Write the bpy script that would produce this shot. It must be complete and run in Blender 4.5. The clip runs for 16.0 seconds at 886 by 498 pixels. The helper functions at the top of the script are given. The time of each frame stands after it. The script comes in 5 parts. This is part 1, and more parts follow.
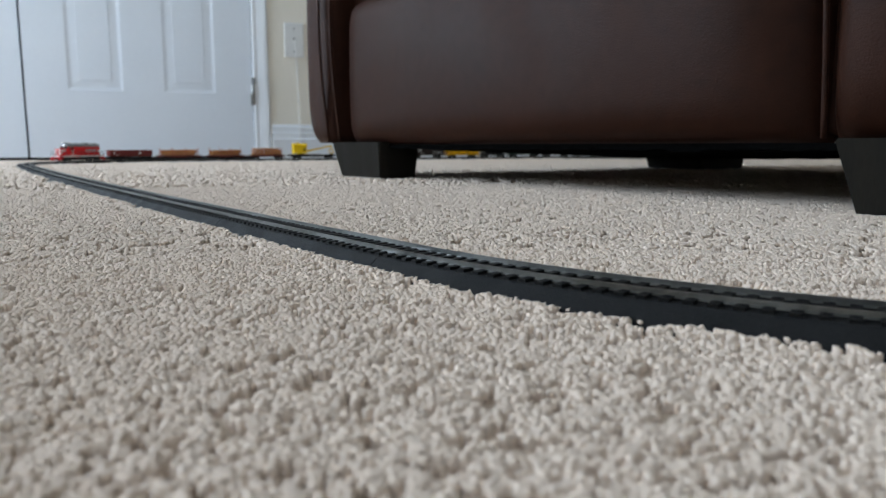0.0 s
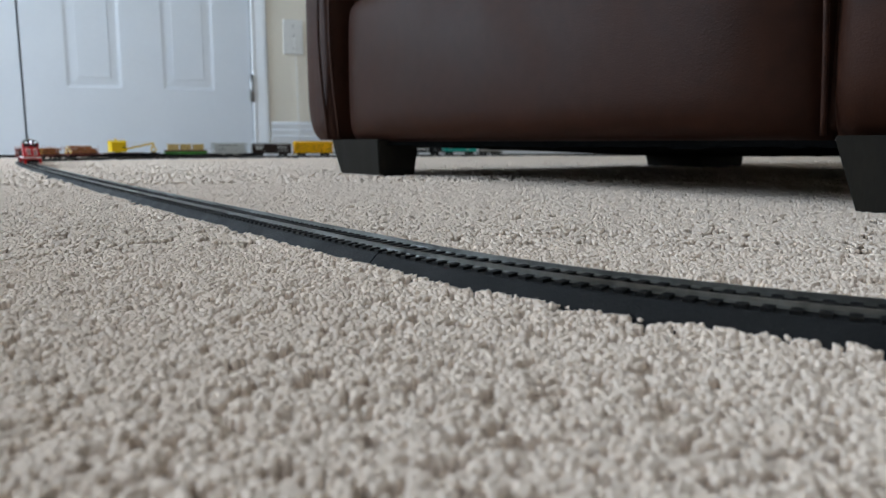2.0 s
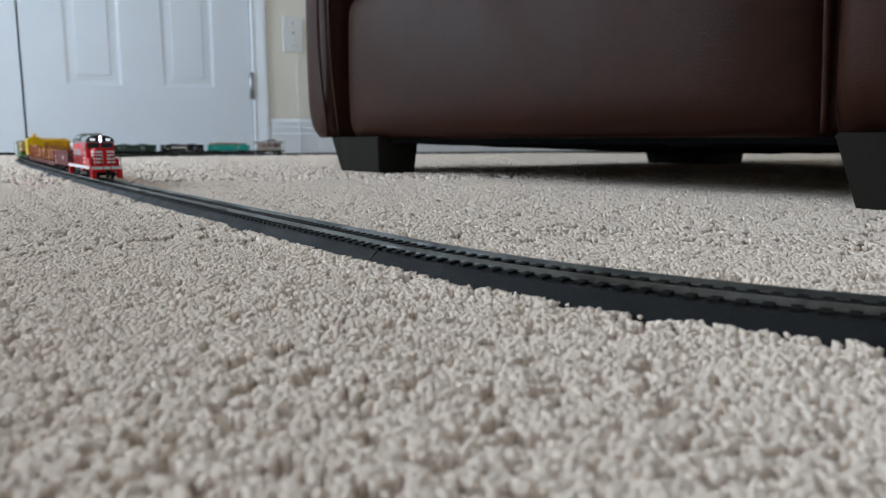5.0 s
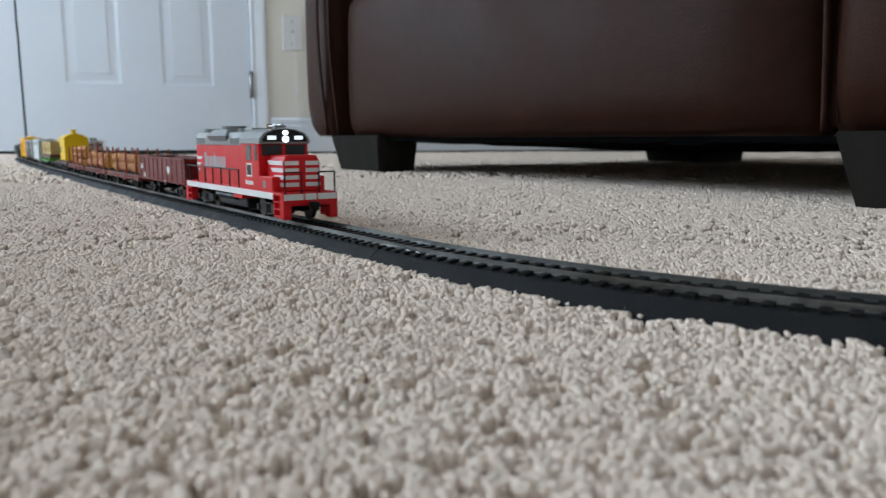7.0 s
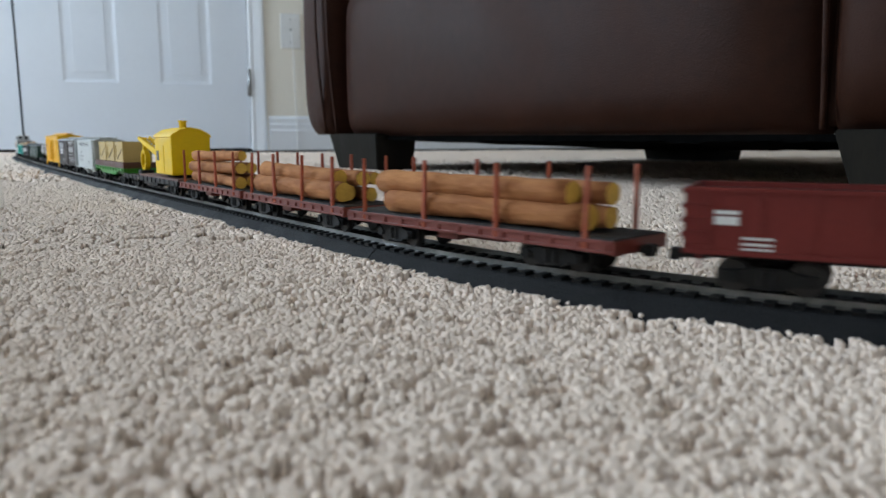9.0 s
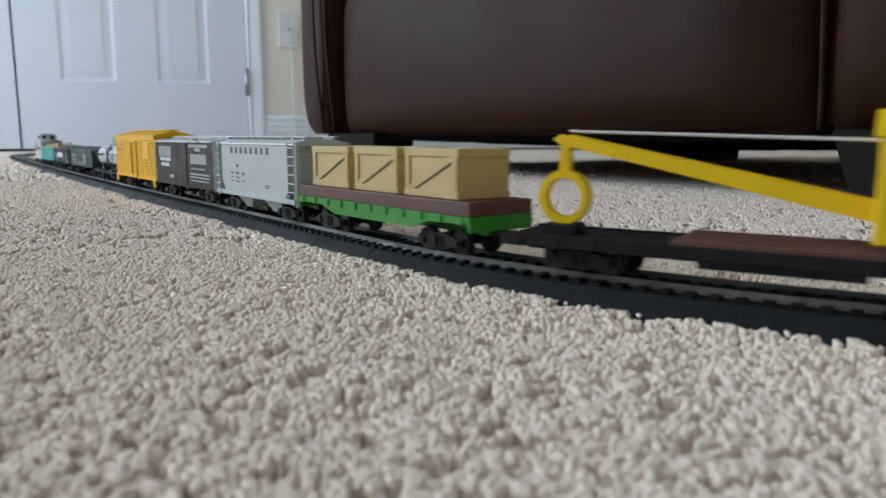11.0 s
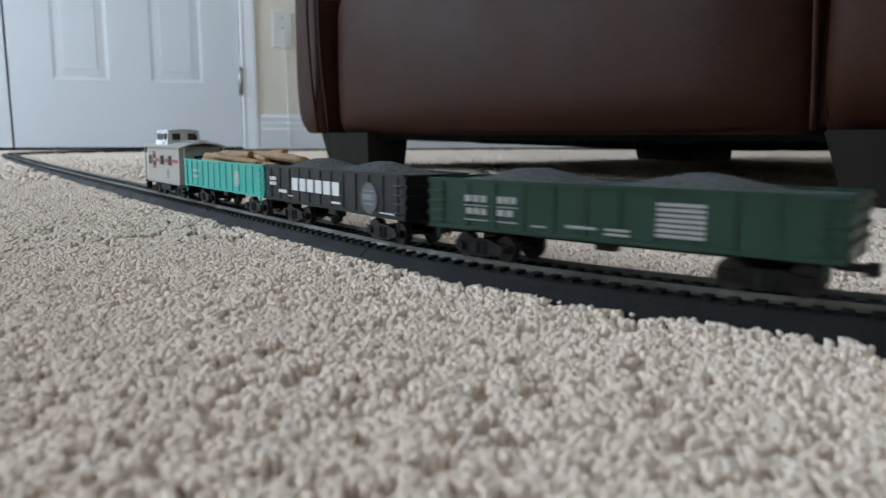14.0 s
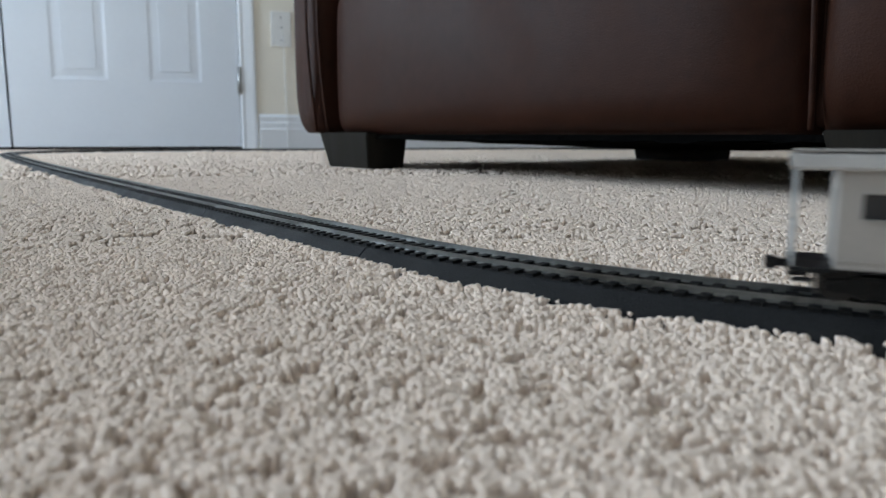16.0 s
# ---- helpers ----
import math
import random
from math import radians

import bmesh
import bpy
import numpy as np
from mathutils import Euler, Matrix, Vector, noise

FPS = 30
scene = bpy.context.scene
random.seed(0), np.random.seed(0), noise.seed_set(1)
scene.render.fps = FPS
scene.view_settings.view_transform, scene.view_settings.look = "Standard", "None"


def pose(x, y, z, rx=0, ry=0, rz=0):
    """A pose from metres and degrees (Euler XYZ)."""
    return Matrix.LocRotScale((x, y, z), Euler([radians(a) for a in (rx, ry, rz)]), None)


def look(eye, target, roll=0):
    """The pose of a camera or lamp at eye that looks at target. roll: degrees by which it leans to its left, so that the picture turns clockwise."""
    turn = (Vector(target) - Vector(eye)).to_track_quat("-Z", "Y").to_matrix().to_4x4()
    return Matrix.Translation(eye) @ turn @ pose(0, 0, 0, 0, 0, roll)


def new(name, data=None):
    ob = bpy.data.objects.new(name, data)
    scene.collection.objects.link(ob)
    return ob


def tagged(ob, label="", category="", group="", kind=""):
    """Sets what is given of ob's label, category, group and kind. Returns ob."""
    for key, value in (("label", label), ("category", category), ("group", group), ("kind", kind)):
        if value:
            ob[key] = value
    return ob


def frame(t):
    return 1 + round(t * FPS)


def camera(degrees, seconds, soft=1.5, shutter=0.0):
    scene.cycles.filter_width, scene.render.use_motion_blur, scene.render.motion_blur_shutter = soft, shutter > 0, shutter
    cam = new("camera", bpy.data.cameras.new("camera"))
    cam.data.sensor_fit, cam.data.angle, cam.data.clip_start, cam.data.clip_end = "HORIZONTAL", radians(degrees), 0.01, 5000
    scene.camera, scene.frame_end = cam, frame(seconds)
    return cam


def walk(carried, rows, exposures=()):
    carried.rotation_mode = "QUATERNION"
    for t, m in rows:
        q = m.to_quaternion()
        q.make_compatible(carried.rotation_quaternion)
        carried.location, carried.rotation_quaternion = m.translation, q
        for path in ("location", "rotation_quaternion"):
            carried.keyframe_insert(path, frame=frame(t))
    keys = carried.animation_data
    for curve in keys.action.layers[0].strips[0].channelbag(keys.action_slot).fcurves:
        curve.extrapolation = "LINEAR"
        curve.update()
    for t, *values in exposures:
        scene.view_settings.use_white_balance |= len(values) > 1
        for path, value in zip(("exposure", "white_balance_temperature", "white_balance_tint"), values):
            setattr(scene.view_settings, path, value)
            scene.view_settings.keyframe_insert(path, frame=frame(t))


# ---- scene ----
cam = camera(62.6, 16.0, soft=1.3, shutter=0.24)
cam.data.dof.use_dof = True
cam.data.dof.focus_distance = 0.41
cam.data.dof.aperture_fstop = 16.0

# seconds, eye, turn to the right, tilt down and roll in degrees
CAMERA_ROWS = [
    (0.0, 0.0004, -0.0014, 0.0573, -0.946, 8.084, -0.010),
    (1.0, 0.0003, -0.0010, 0.0573, -0.918, 8.197, 0.021),
    (2.0, 0.0003, -0.0009, 0.0573, -0.893, 8.293, -0.003),
    (3.0, 0.0003, -0.0009, 0.0573, -0.883, 8.381, -0.002),
    (4.0, 0.0004, -0.0009, 0.0573, -0.889, 8.458, -0.014),
    (6.5, 0.0004, -0.0009, 0.0573, -0.908, 8.573, -0.044),
    (7.0, 0.0004, -0.0005, 0.0574, -0.882, 8.615, -0.058),
    (7.5, 0.0002, 0.0002, 0.0574, -0.821, 8.666, -0.049),
    (8.0, -0.0001, 0.0009, 0.0574, -0.757, 8.707, -0.021),
    (9.0, -0.0001, 0.0011, 0.0573, -0.736, 8.731, -0.044),
    (11.5, 0.0000, 0.0018, 0.0573, -0.494, 8.769, 0.040),
    (12.5, -0.0002, 0.0016, 0.0573, -0.312, 8.780, 0.104),
    (13.5, -0.0001, 0.0014, 0.0573, -0.163, 8.780, 0.126),
    (14.5, -0.0001, 0.0011, 0.0573, -0.027, 8.810, 0.140),
    (15.5, -0.0001, 0.0010, 0.0572, 0.024, 8.822, 0.174),
    (16.0, 0.0000, 0.0006, 0.0572, 0.010, 8.807, 0.178),
]


def aim(x, y, z, turn, tilt, roll):
    a, b = radians(turn), radians(tilt)
    return look((x, y, z), (x + math.sin(a) * math.cos(b), y + math.cos(a) * math.cos(b), z - math.sin(b)), roll)


walk(cam, [(t, aim(*r)) for t, *r in CAMERA_ROWS], exposures=[(0.0, 0.0), (16.0, 0.0)])

# ---- light: daylight through the windows of the room ----
world = bpy.data.worlds.new("daylight")
scene.world = world
world.use_nodes = True
sky = world.node_tree.nodes.new("ShaderNodeTexSky")
sky.sky_type = "NISHITA"
sky.sun_disc = False
sky.sun_elevation, sky.sun_rotation = radians(40), radians(150)
world.node_tree.links.new(sky.outputs[0], world.node_tree.nodes["Background"].inputs[0])
world.node_tree.nodes["Background"].inputs[1].default_value = 0.1


def window_light(name, place, target, width, height, watts, colour):
    lamp = bpy.data.lights.new(name, "AREA")
    lamp.shape, lamp.size, lamp.size_y, lamp.energy, lamp.color = "RECTANGLE", width, height, watts, colour
    ob = new(name, lamp)
    ob.matrix_world = look(place, target)
    return ob


window_light("daylight_window_side", (-3.33, 1.45, 1.40), (0, 1.45, 0.9), 1.7, 1.4, 121, (0.66, 0.82, 1.0))
window_light("daylight_window_back", (-0.8, -2.05, 1.40), (-0.8, 1, 1.0), 2.2, 1.4, 4.5, (0.76, 0.88, 1.0))

# ---- mesh and material tools ----
def mesh_object(name, bm, material, smooth=False):
    me = bpy.data.meshes.new(name)
    bmesh.ops.recalc_face_normals(bm, faces=bm.faces)
    bm.to_mesh(me)
    bm.free()
    if smooth:
        for p in me.polygons:
            p.use_smooth = True
    me.materials.append(material)
    return new(name, me)


def part(name, bm, material, parent, label="", smooth=False):
    ob = mesh_object(name, bm, material, smooth)
    ob.parent = parent
    if label:
        ob["label"] = label
    return ob


def shared(name, me, parent, m):
    ob = new(name, me)
    ob.parent = parent
    ob.matrix_basis = m
    return ob


def thing(name, label, category, group="", kind="", m=None):
    ob = new(name)
    ob.empty_display_size = 0.02
    tagged(ob, label, category, group, kind)
    if m is not None:
        ob.matrix_basis = m
    return ob


def box(bm, x0, x1, y0, y1, z0, z1, bevel=0.0, m=None):
    """A block between two corners, its edges rounded off by bevel."""
    made = bmesh.ops.create_cube(bm, size=1.0)["verts"]
    for v in made:
        v.co = Vector((x0 + (v.co.x + 0.5) * (x1 - x0), y0 + (v.co.y + 0.5) * (y1 - y0), z0 + (v.co.z + 0.5) * (z1 - z0)))
    if bevel:
        edges = list({e for v in made for e in v.link_edges})
        out = bmesh.ops.bevel(bm, geom=edges, offset=bevel, segments=2, affect="EDGES", profile=0.6)
        made = list({v for f in out["faces"] for v in f.verts} | {v for v in made if v.is_valid})
    if m is not None:
        bmesh.ops.transform(bm, matrix=m, verts=[v for v in made if v.is_valid])
    return made


def rod(bm, a, b, r0, r1=None, seg=10):
    """A round bar from a to b."""
    a, b = Vector(a), Vector(b)
    r1 = r0 if r1 is None else r1
    d = b - a
    q = d.to_track_quat("Z", "Y").to_matrix().to_4x4()
    return bmesh.ops.create_cone(bm, cap_ends=True, segments=seg, radius1=r0, radius2=r1, depth=d.length,
                                 matrix=Matrix.Translation((a + b) / 2) @ q)["verts"]


def extrude(bm, outline, place, closed=True):
    """Skins an outline (list of 2D points) along stations; place(i, u, v) gives the point. place is a list of functions."""
    rings = [[bm.verts.new(f(u, v)) for u, v in outline] for f in place]
    n = len(outline)
    for a, b in zip(rings, rings[1:]):
        for i in range(n if closed else n - 1):
            j = (i + 1) % n
            bm.faces.new((a[i], a[j], b[j], b[i]))
    if closed:
        bm.faces.new(list(reversed(rings[0])))
        bm.faces.new(rings[-1])
    return rings


def prism_x(bm, outline, x0, x1):
    """An outline in y, z drawn along x."""
    return extrude(bm, outline, [lambda u, v: (x0, u, v), lambda u, v: (x1, u, v)])


def prism_y(bm, outline, y0, y1):
    """An outline in x, z drawn along y."""
    return extrude(bm, outline, [lambda u, v: (u, y0, v), lambda u, v: (u, y1, v)])


def surface(name, colour, rough=0.5, metal=0.0, other=None, scale=40.0, fine=400.0, bump=0.0, bump_scale=300.0, spread=0.35,
            rough_spread=0.1, island=False, specular=0.5, coat=0.0, stretch=None, mix_from=0.35, mix_to=0.7):
    """A painted, moulded or woven surface: two tones mixed at two scales, uneven gloss, fine relief."""
    mat = bpy.data.materials.new(name)
    mat.use_nodes = True
    nt = mat.node_tree
    bsdf = nt.nodes["Principled BSDF"]
    link = nt.links.new
    co = nt.nodes.new("ShaderNodeTexCoord")
    vec = co.outputs["Object"]
    if stretch:
        mp = nt.nodes.new("ShaderNodeMapping")
        mp.inputs["Scale"].default_value = stretch
        link(vec, mp.inputs[0])
        vec = mp.outputs[0]
    other = other or tuple(c * (1 - spread) for c in colour)

    def noise_node(s, detail=3.0):
        n = nt.nodes.new("ShaderNodeTexNoise")
        n.inputs["Scale"].default_value, n.inputs["Detail"].default_value = s, detail
        link(vec, n.inputs["Vector"])
        return n.outputs["Fac"]

    def ramp(fac, a, b, p=0.35, q=0.65):
        r = nt.nodes.new("ShaderNodeMapRange")
        for i, x in zip((1, 2, 3, 4), (p, q, a, b)):
            r.inputs[i].default_value = x
        link(fac, r.inputs[0])
        return r.outputs[0]

    big, small = noise_node(scale), noise_node(fine, 2.0)
    add = nt.nodes.new("ShaderNodeMath")
    add.operation = "MULTIPLY_ADD"
    link(small, add.inputs[0])
    add.inputs[1].default_value = 0.4
    sc = nt.nodes.new("ShaderNodeMath")
    sc.operation = "MULTIPLY"
    sc.inputs[1].default_value = 0.6
    link(big, sc.inputs[0])
    link(sc.outputs[0], add.inputs[2])
    fac = add.outputs[0]
    if island:
        geo = nt.nodes.new("ShaderNodeNewGeometry")
        rnd = nt.nodes.new("ShaderNodeMath")
        rnd.operation = "MULTIPLY_ADD"
        rnd.inputs[1].default_value = 0.34
        link(geo.outputs["Random Per Island"], rnd.inputs[0])
        off = nt.nodes.new("ShaderNodeMath")
        off.operation = "SUBTRACT"
        off.inputs[1].default_value = 0.15
        link(fac, off.inputs[0])
        link(off.outputs[0], rnd.inputs[2])
        fac = rnd.outputs[0]
    mix = nt.nodes.new("ShaderNodeMix")
    mix.data_type = "RGBA"
    mix.inputs["A"].default_value, mix.inputs["B"].default_value = (*other, 1), (*colour, 1)
    link(ramp(fac, 0, 1, mix_from, mix_to), mix.inputs["Factor"])
    link(mix.outputs["Result"], bsdf.inputs["Base Color"])
    link(ramp(big, max(0.0, rough - rough_spread), min(1.0, rough + rough_spread)), bsdf.inputs["Roughness"])
    bsdf.inputs["Metallic"].default_value = metal
    bsdf.inputs["Specular IOR Level"].default_value = specular
    bsdf.inputs["Coat Weight"].default_value = coat
    if bump:
        b = nt.nodes.new("ShaderNodeBump")
        b.inputs["Strength"].default_value, b.inputs["Distance"].default_value = 1.0, bump
        link(noise_node(bump_scale, 4.0), b.inputs["Height"])
        link(b.outputs[0], bsdf.inputs["Normal"])
    return mat


def glow(name, colour, strength):
    mat = bpy.data.materials.new(name)
    mat.use_nodes = True
    b = mat.node_tree.nodes["Principled BSDF"]
    b.inputs["Base Color"].default_value = (*colour, 1)
    b.inputs["Emission Color"].default_value = (*colour, 1)
    b.inputs["Emission Strength"].default_value = strength
    return mat


# ---- materials of the room ----
CARPET = surface("beige_carpet_yarn", (0.86, 0.715, 0.60), 0.95, other=(0.755, 0.61, 0.50), scale=14, fine=120, island=True, specular=0.05, mix_from=0.05, mix_to=0.45)
CARPET_BASE = surface("beige_carpet_backing", (0.74, 0.615, 0.50), 0.98, other=(0.60, 0.485, 0.385), scale=9, fine=160, bump=0.003, bump_scale=140, specular=0.05)
DOOR_PAINT = surface("white_door_paint", (0.76, 0.81, 0.88), 0.42, spread=0.03, scale=6, fine=60, bump=0.0002, bump_scale=120)
TRIM_PAINT = surface("white_trim_paint", (0.80, 0.83, 0.87), 0.4, spread=0.03, scale=6, fine=60, bump=0.0001, bump_scale=120)
WALL_PAINT = surface("cream_wall_paint", (0.86, 0.81, 0.715), 0.85, spread=0.05, scale=4, fine=80, bump=0.0006, bump_scale=150)
CEILING_PAINT = surface("white_ceiling_paint", (0.82, 0.82, 0.81), 0.95, spread=0.03, bump=0.001, bump_scale=90)
STEEL = surface("brushed_steel", (0.34, 0.34, 0.34), 0.5, 1.0, spread=0.2, scale=80, fine=900)
PLATE_PLASTIC = surface("white_plastic_plate", (0.80, 0.80, 0.79), 0.35, spread=0.03)
GAP_SHADE = surface("door_gap_shade", (0.012, 0.012, 0.014), 0.9)
LEATHER = surface("brown_leather", (0.041, 0.0150, 0.0085), 0.5, other=(0.026, 0.0095, 0.0054), scale=7, fine=60, bump=0.00035, bump_scale=520, rough_spread=0.06, specular=0.10)
LEATHER_SEAM = surface("brown_leather_piping", (0.050, 0.020, 0.012), 0.5, other=(0.028, 0.011, 0.007), scale=30, fine=300, bump=0.0006, bump_scale=700, specular=0.12)
DUST_COVER = surface("black_dust_cover", (0.006, 0.006, 0.006), 0.98, bump=0.001, bump_scale=500, specular=0.05)
LEG_WOOD = surface("dark_stained_leg", (0.022, 0.019, 0.0145), 0.65, other=(0.014, 0.012, 0.0095), scale=8, fine=90, stretch=(6, 6, 0.7), bump=0.0002, bump_scale=200, specular=0.08)
ROADBED = surface("grey_black_roadbed_plastic", (0.023, 0.0235, 0.0245), 0.66, other=(0.013, 0.0135, 0.0145), scale=60, fine=900, bump=0.0004, bump_scale=1500, specular=0.12)
TIE_PLASTIC = surface("black_tie_plastic", (0.005, 0.005, 0.005), 0.55, scale=200, fine=1500, specular=0.25)
RAIL_STEEL = surface("dull_nickel_rail", (0.34, 0.34, 0.325), 0.38, 0.85, other=(0.18, 0.183, 0.175), scale=25, fine=300)
BLACKENED = surface("blackened_moulding", (0.008, 0.0075, 0.007), 0.5, scale=200, fine=1500, bump=0.0002, bump_scale=900, specular=0.3)
WHEEL_METAL = surface("dark_wheel_metal", (0.045, 0.042, 0.04), 0.4, 0.6, scale=200, fine=1500)


# ---- the room ----
WALL_TURN = 22.0
WALL_DIR = Vector((math.cos(radians(WALL_TURN)), math.sin(radians(WALL_TURN)), 0))
WALL_AT = Vector((-1.70, 2.72, 0))
# the door wall's own space: x along the wall to the right, y into the wall, z up
DOOR_WALL = Matrix.Translation(WALL_AT) @ Matrix.Rotation(radians(WALL_TURN), 4, "Z")


def structure(name, bm, material, label, m=None, smooth=False):
    ob = mesh_object(name, bm, material, smooth)
    if m is not None:
        ob.matrix_basis = m
    return tagged(ob, label, name.split("_")[0], kind="structure")


HINGE_X, GAP_X = 0.928, 0.093     # where the door leaf ends and where the two leaves meet
WALL_L, WALL_R = -1.85, 4.6
DOOR_H = 2.03


def build_shell():
    bm = bmesh.new()
    box(bm, -3.4, 3.6, -2.1, 4.9, -0.05, -0.0032)
    floor = structure("floor", bm, CARPET_BASE, "beige cut-pile carpet floor of the room")
    # wall with a doorway for a pair of doors
    bm = bmesh.new()
    left = GAP_X - (HINGE_X - GAP_X) - 0.012
    box(bm, WALL_L, left - 0.03, 0.0, 0.12, -0.03, 2.5)
    box(bm, HINGE_X + 0.03, WALL_R, 0.0, 0.12, -0.03, 2.5)
    box(bm, left - 0.03, HINGE_X + 0.03, 0.0, 0.12, DOOR_H + 0.03, 2.5)
    structure("wall_north", bm, WALL_PAINT, "cream painted wall round the white double door", DOOR_WALL)
    # unseen near-black sheet: its colour stands for the shade in the door gaps
    bm = bmesh.new()
    box(bm, left - 0.06, HINGE_X + 0.06, 0.121, 0.14, -0.03, 2.1)
    structure("wall_closet_back", bm, GAP_SHADE, "near-black sheet for the shade behind the closed doors", DOOR_WALL)
    # side wall with a window, wall behind the camera with a window
    for name, m, length, centre, wide in (("wall_west", pose(-3.4, -2.1, 0, 0, 0, 90), 6.0, 3.55, 1.7),
                                          ("wall_south", pose(3.7, -2.1, 0, 0, 0, 180), 7.1, 4.5, 2.2)):
        bm = bmesh.new()
        a, b = centre - wide / 2, centre + wide / 2
        box(bm, 0, a, -0.0, 0.15, -0.03, 2.5)
        box(bm, b, length, 0.0, 0.15, -0.03, 2.5)
        box(bm, a, b, 0.0, 0.15, -0.03, 0.7)
        box(bm, a, b, 0.0, 0.15, 2.0, 2.5)
        structure(name, bm, WALL_PAINT, "cream painted wall with a wide window", m)
    bm = bmesh.new()
    box(bm, 3.55, 3.7, -2.1, 5.0, -0.03, 2.5)
    structure("wall_east", bm, WALL_PAINT, "plain cream painted wall")
    bm = bmesh.new()
    box(bm, -3.55, 3.7, -2.25, 5.1, 2.5, 2.6)
    structure("ceiling", bm, CEILING_PAINT, "plain white ceiling")
    return floor


def panel_leaf(bm, x0, x1):
    """A six-panel door leaf: stiles and rails round sunken fields with raised middles."""
    stile, mid = 0.145, 0.150
    cx = (x0 + x1) / 2
    rails = [(0.012, 0.267), (0.86, 0.98), (1.60, 1.70), (DOOR_H - 0.115, DOOR_H - 0.004)]
    cols = [(x0 + stile, cx - mid / 2), (cx + mid / 2, x1 - stile)]
    t0, t1 = 0.004, 0.040
    box(bm, x0, x0 + stile, t0, t1, 0.012, DOOR_H - 0.004)
    box(bm, x1 - stile, x1, t0, t1, 0.012, DOOR_H - 0.004)
    for a, b in rails:
        box(bm, x0 + stile, x1 - stile, t0, t1, a, b)
    for (a, b), (c, d) in zip(rails, rails[1:]):
        box(bm, cx - mid / 2, cx + mid / 2, t0, t1, b, c)
        for p, q in cols:
            # moulded slope down to the groove, then the raised field
            def ring(i, y):
                return [bm.verts.new((p + i, y, b + i)), bm.verts.new((q - i, y, b + i)), bm.verts.new((q - i, y, c - i)), bm.verts.new((p + i, y, c - i))]
            rs = [ring(0.0, t0), ring(0.010, t0 + 0.0022), ring(0.016, t0 + 0.0026), ring(0.040, t0 + 0.0016), ring(0.0405, t0 + 0.0002)]
            for u, v in zip(rs, rs[1:]):
                for i in range(4):
                    bm.faces.new((u[i], u[(i + 1) % 4], v[(i + 1) % 4], v[i]))
            bm.faces.new(rs[-1])


def build_doors():
    width = HINGE_X - GAP_X - 0.005
    for n, (x0, x1) in enumerate(((GAP_X + 0.004, HINGE_X), (GAP_X - 0.004 - width, GAP_X - 0.004)), 1):
        bm = bmesh.new()
        panel_leaf(bm, x0, x1)
        door = mesh_object("door_%d" % n, bm, DOOR_PAINT)
        door.matrix_basis = DOOR_WALL
        tagged(door, "closed white six-panel door leaf with a steel hinge", "door", "pair of doors", "structure")
        hx = x1 if n == 1 else x0
        for z in (0.226, 1.0, 1.74):
            bm = bmesh.new()
            rod(bm, (hx + 0.002, -0.004, z), (hx + 0.002, -0.004, z + 0.108), 0.0065, seg=12)
            for k in range(1, 5):
                rod(bm, (hx + 0.002, -0.004, z + k * 0.0216 - 0.0004), (hx + 0.002, -0.004, z + k * 0.0216 + 0.0004), 0.0068, seg=12)
            box(bm, hx - 0.007, hx + 0.010, -0.0005, 0.003, z, z + 0.108)
            part("hinge", bm, STEEL, door, "brushed steel hinge", True)
    # casing round the doorway: stepped moulding
    left = GAP_X - 0.008 - width
    for n, (x0, sign) in enumerate(((HINGE_X + 0.0025, 1), (left - 0.004, -1)), 1):
        bm = bmesh.new()
        prof = [(0, 0.004), (0, -0.002), (0.006, -0.005), (0.014, -0.005), (0.018, -0.004), (0.050, -0.009), (0.060, -0.009), (0.064, -0.006), (0.064, 0.0)]
        extrude(bm, [(x0 + sign * u, v) for u, v in prof], [lambda u, v: (u, v, -0.01), lambda u, v: (u, v, DOOR_H + 0.07)])
        structure("trim_%d" % n, bm, TRIM_PAINT, "white moulded door casing", DOOR_WALL)
    bm = bmesh.new()
    box(bm, left - 0.004, HINGE_X + 0.008, -0.016, 0.003, DOOR_H + 0.004, DOOR_H + 0.07)
    structure("trim_3", bm, TRIM_PAINT, "white head casing over the doors", DOOR_WALL)
    # baseboards with a stepped top
    prof = [(0.0, -0.01), (-0.015, -0.01), (-0.017, 0.084), (-0.013, 0.089), (-0.013, 0.110), (-0.009, 0.114), (-0.009, 0.135), (-0.003, 0.146), (0.0, 0.146)]
    for n, (a, b) in enumerate(((HINGE_X + 0.074, WALL_R), (WALL_L, left - 0.07)), 1):
        bm = bmesh.new()
        extrude(bm, prof, [lambda u, v: (a, u, v), lambda u, v: (b, u, v)])
        structure("baseboard_%d" % n, bm, TRIM_PAINT, "white stepped baseboard along the cream wall", DOOR_WALL)


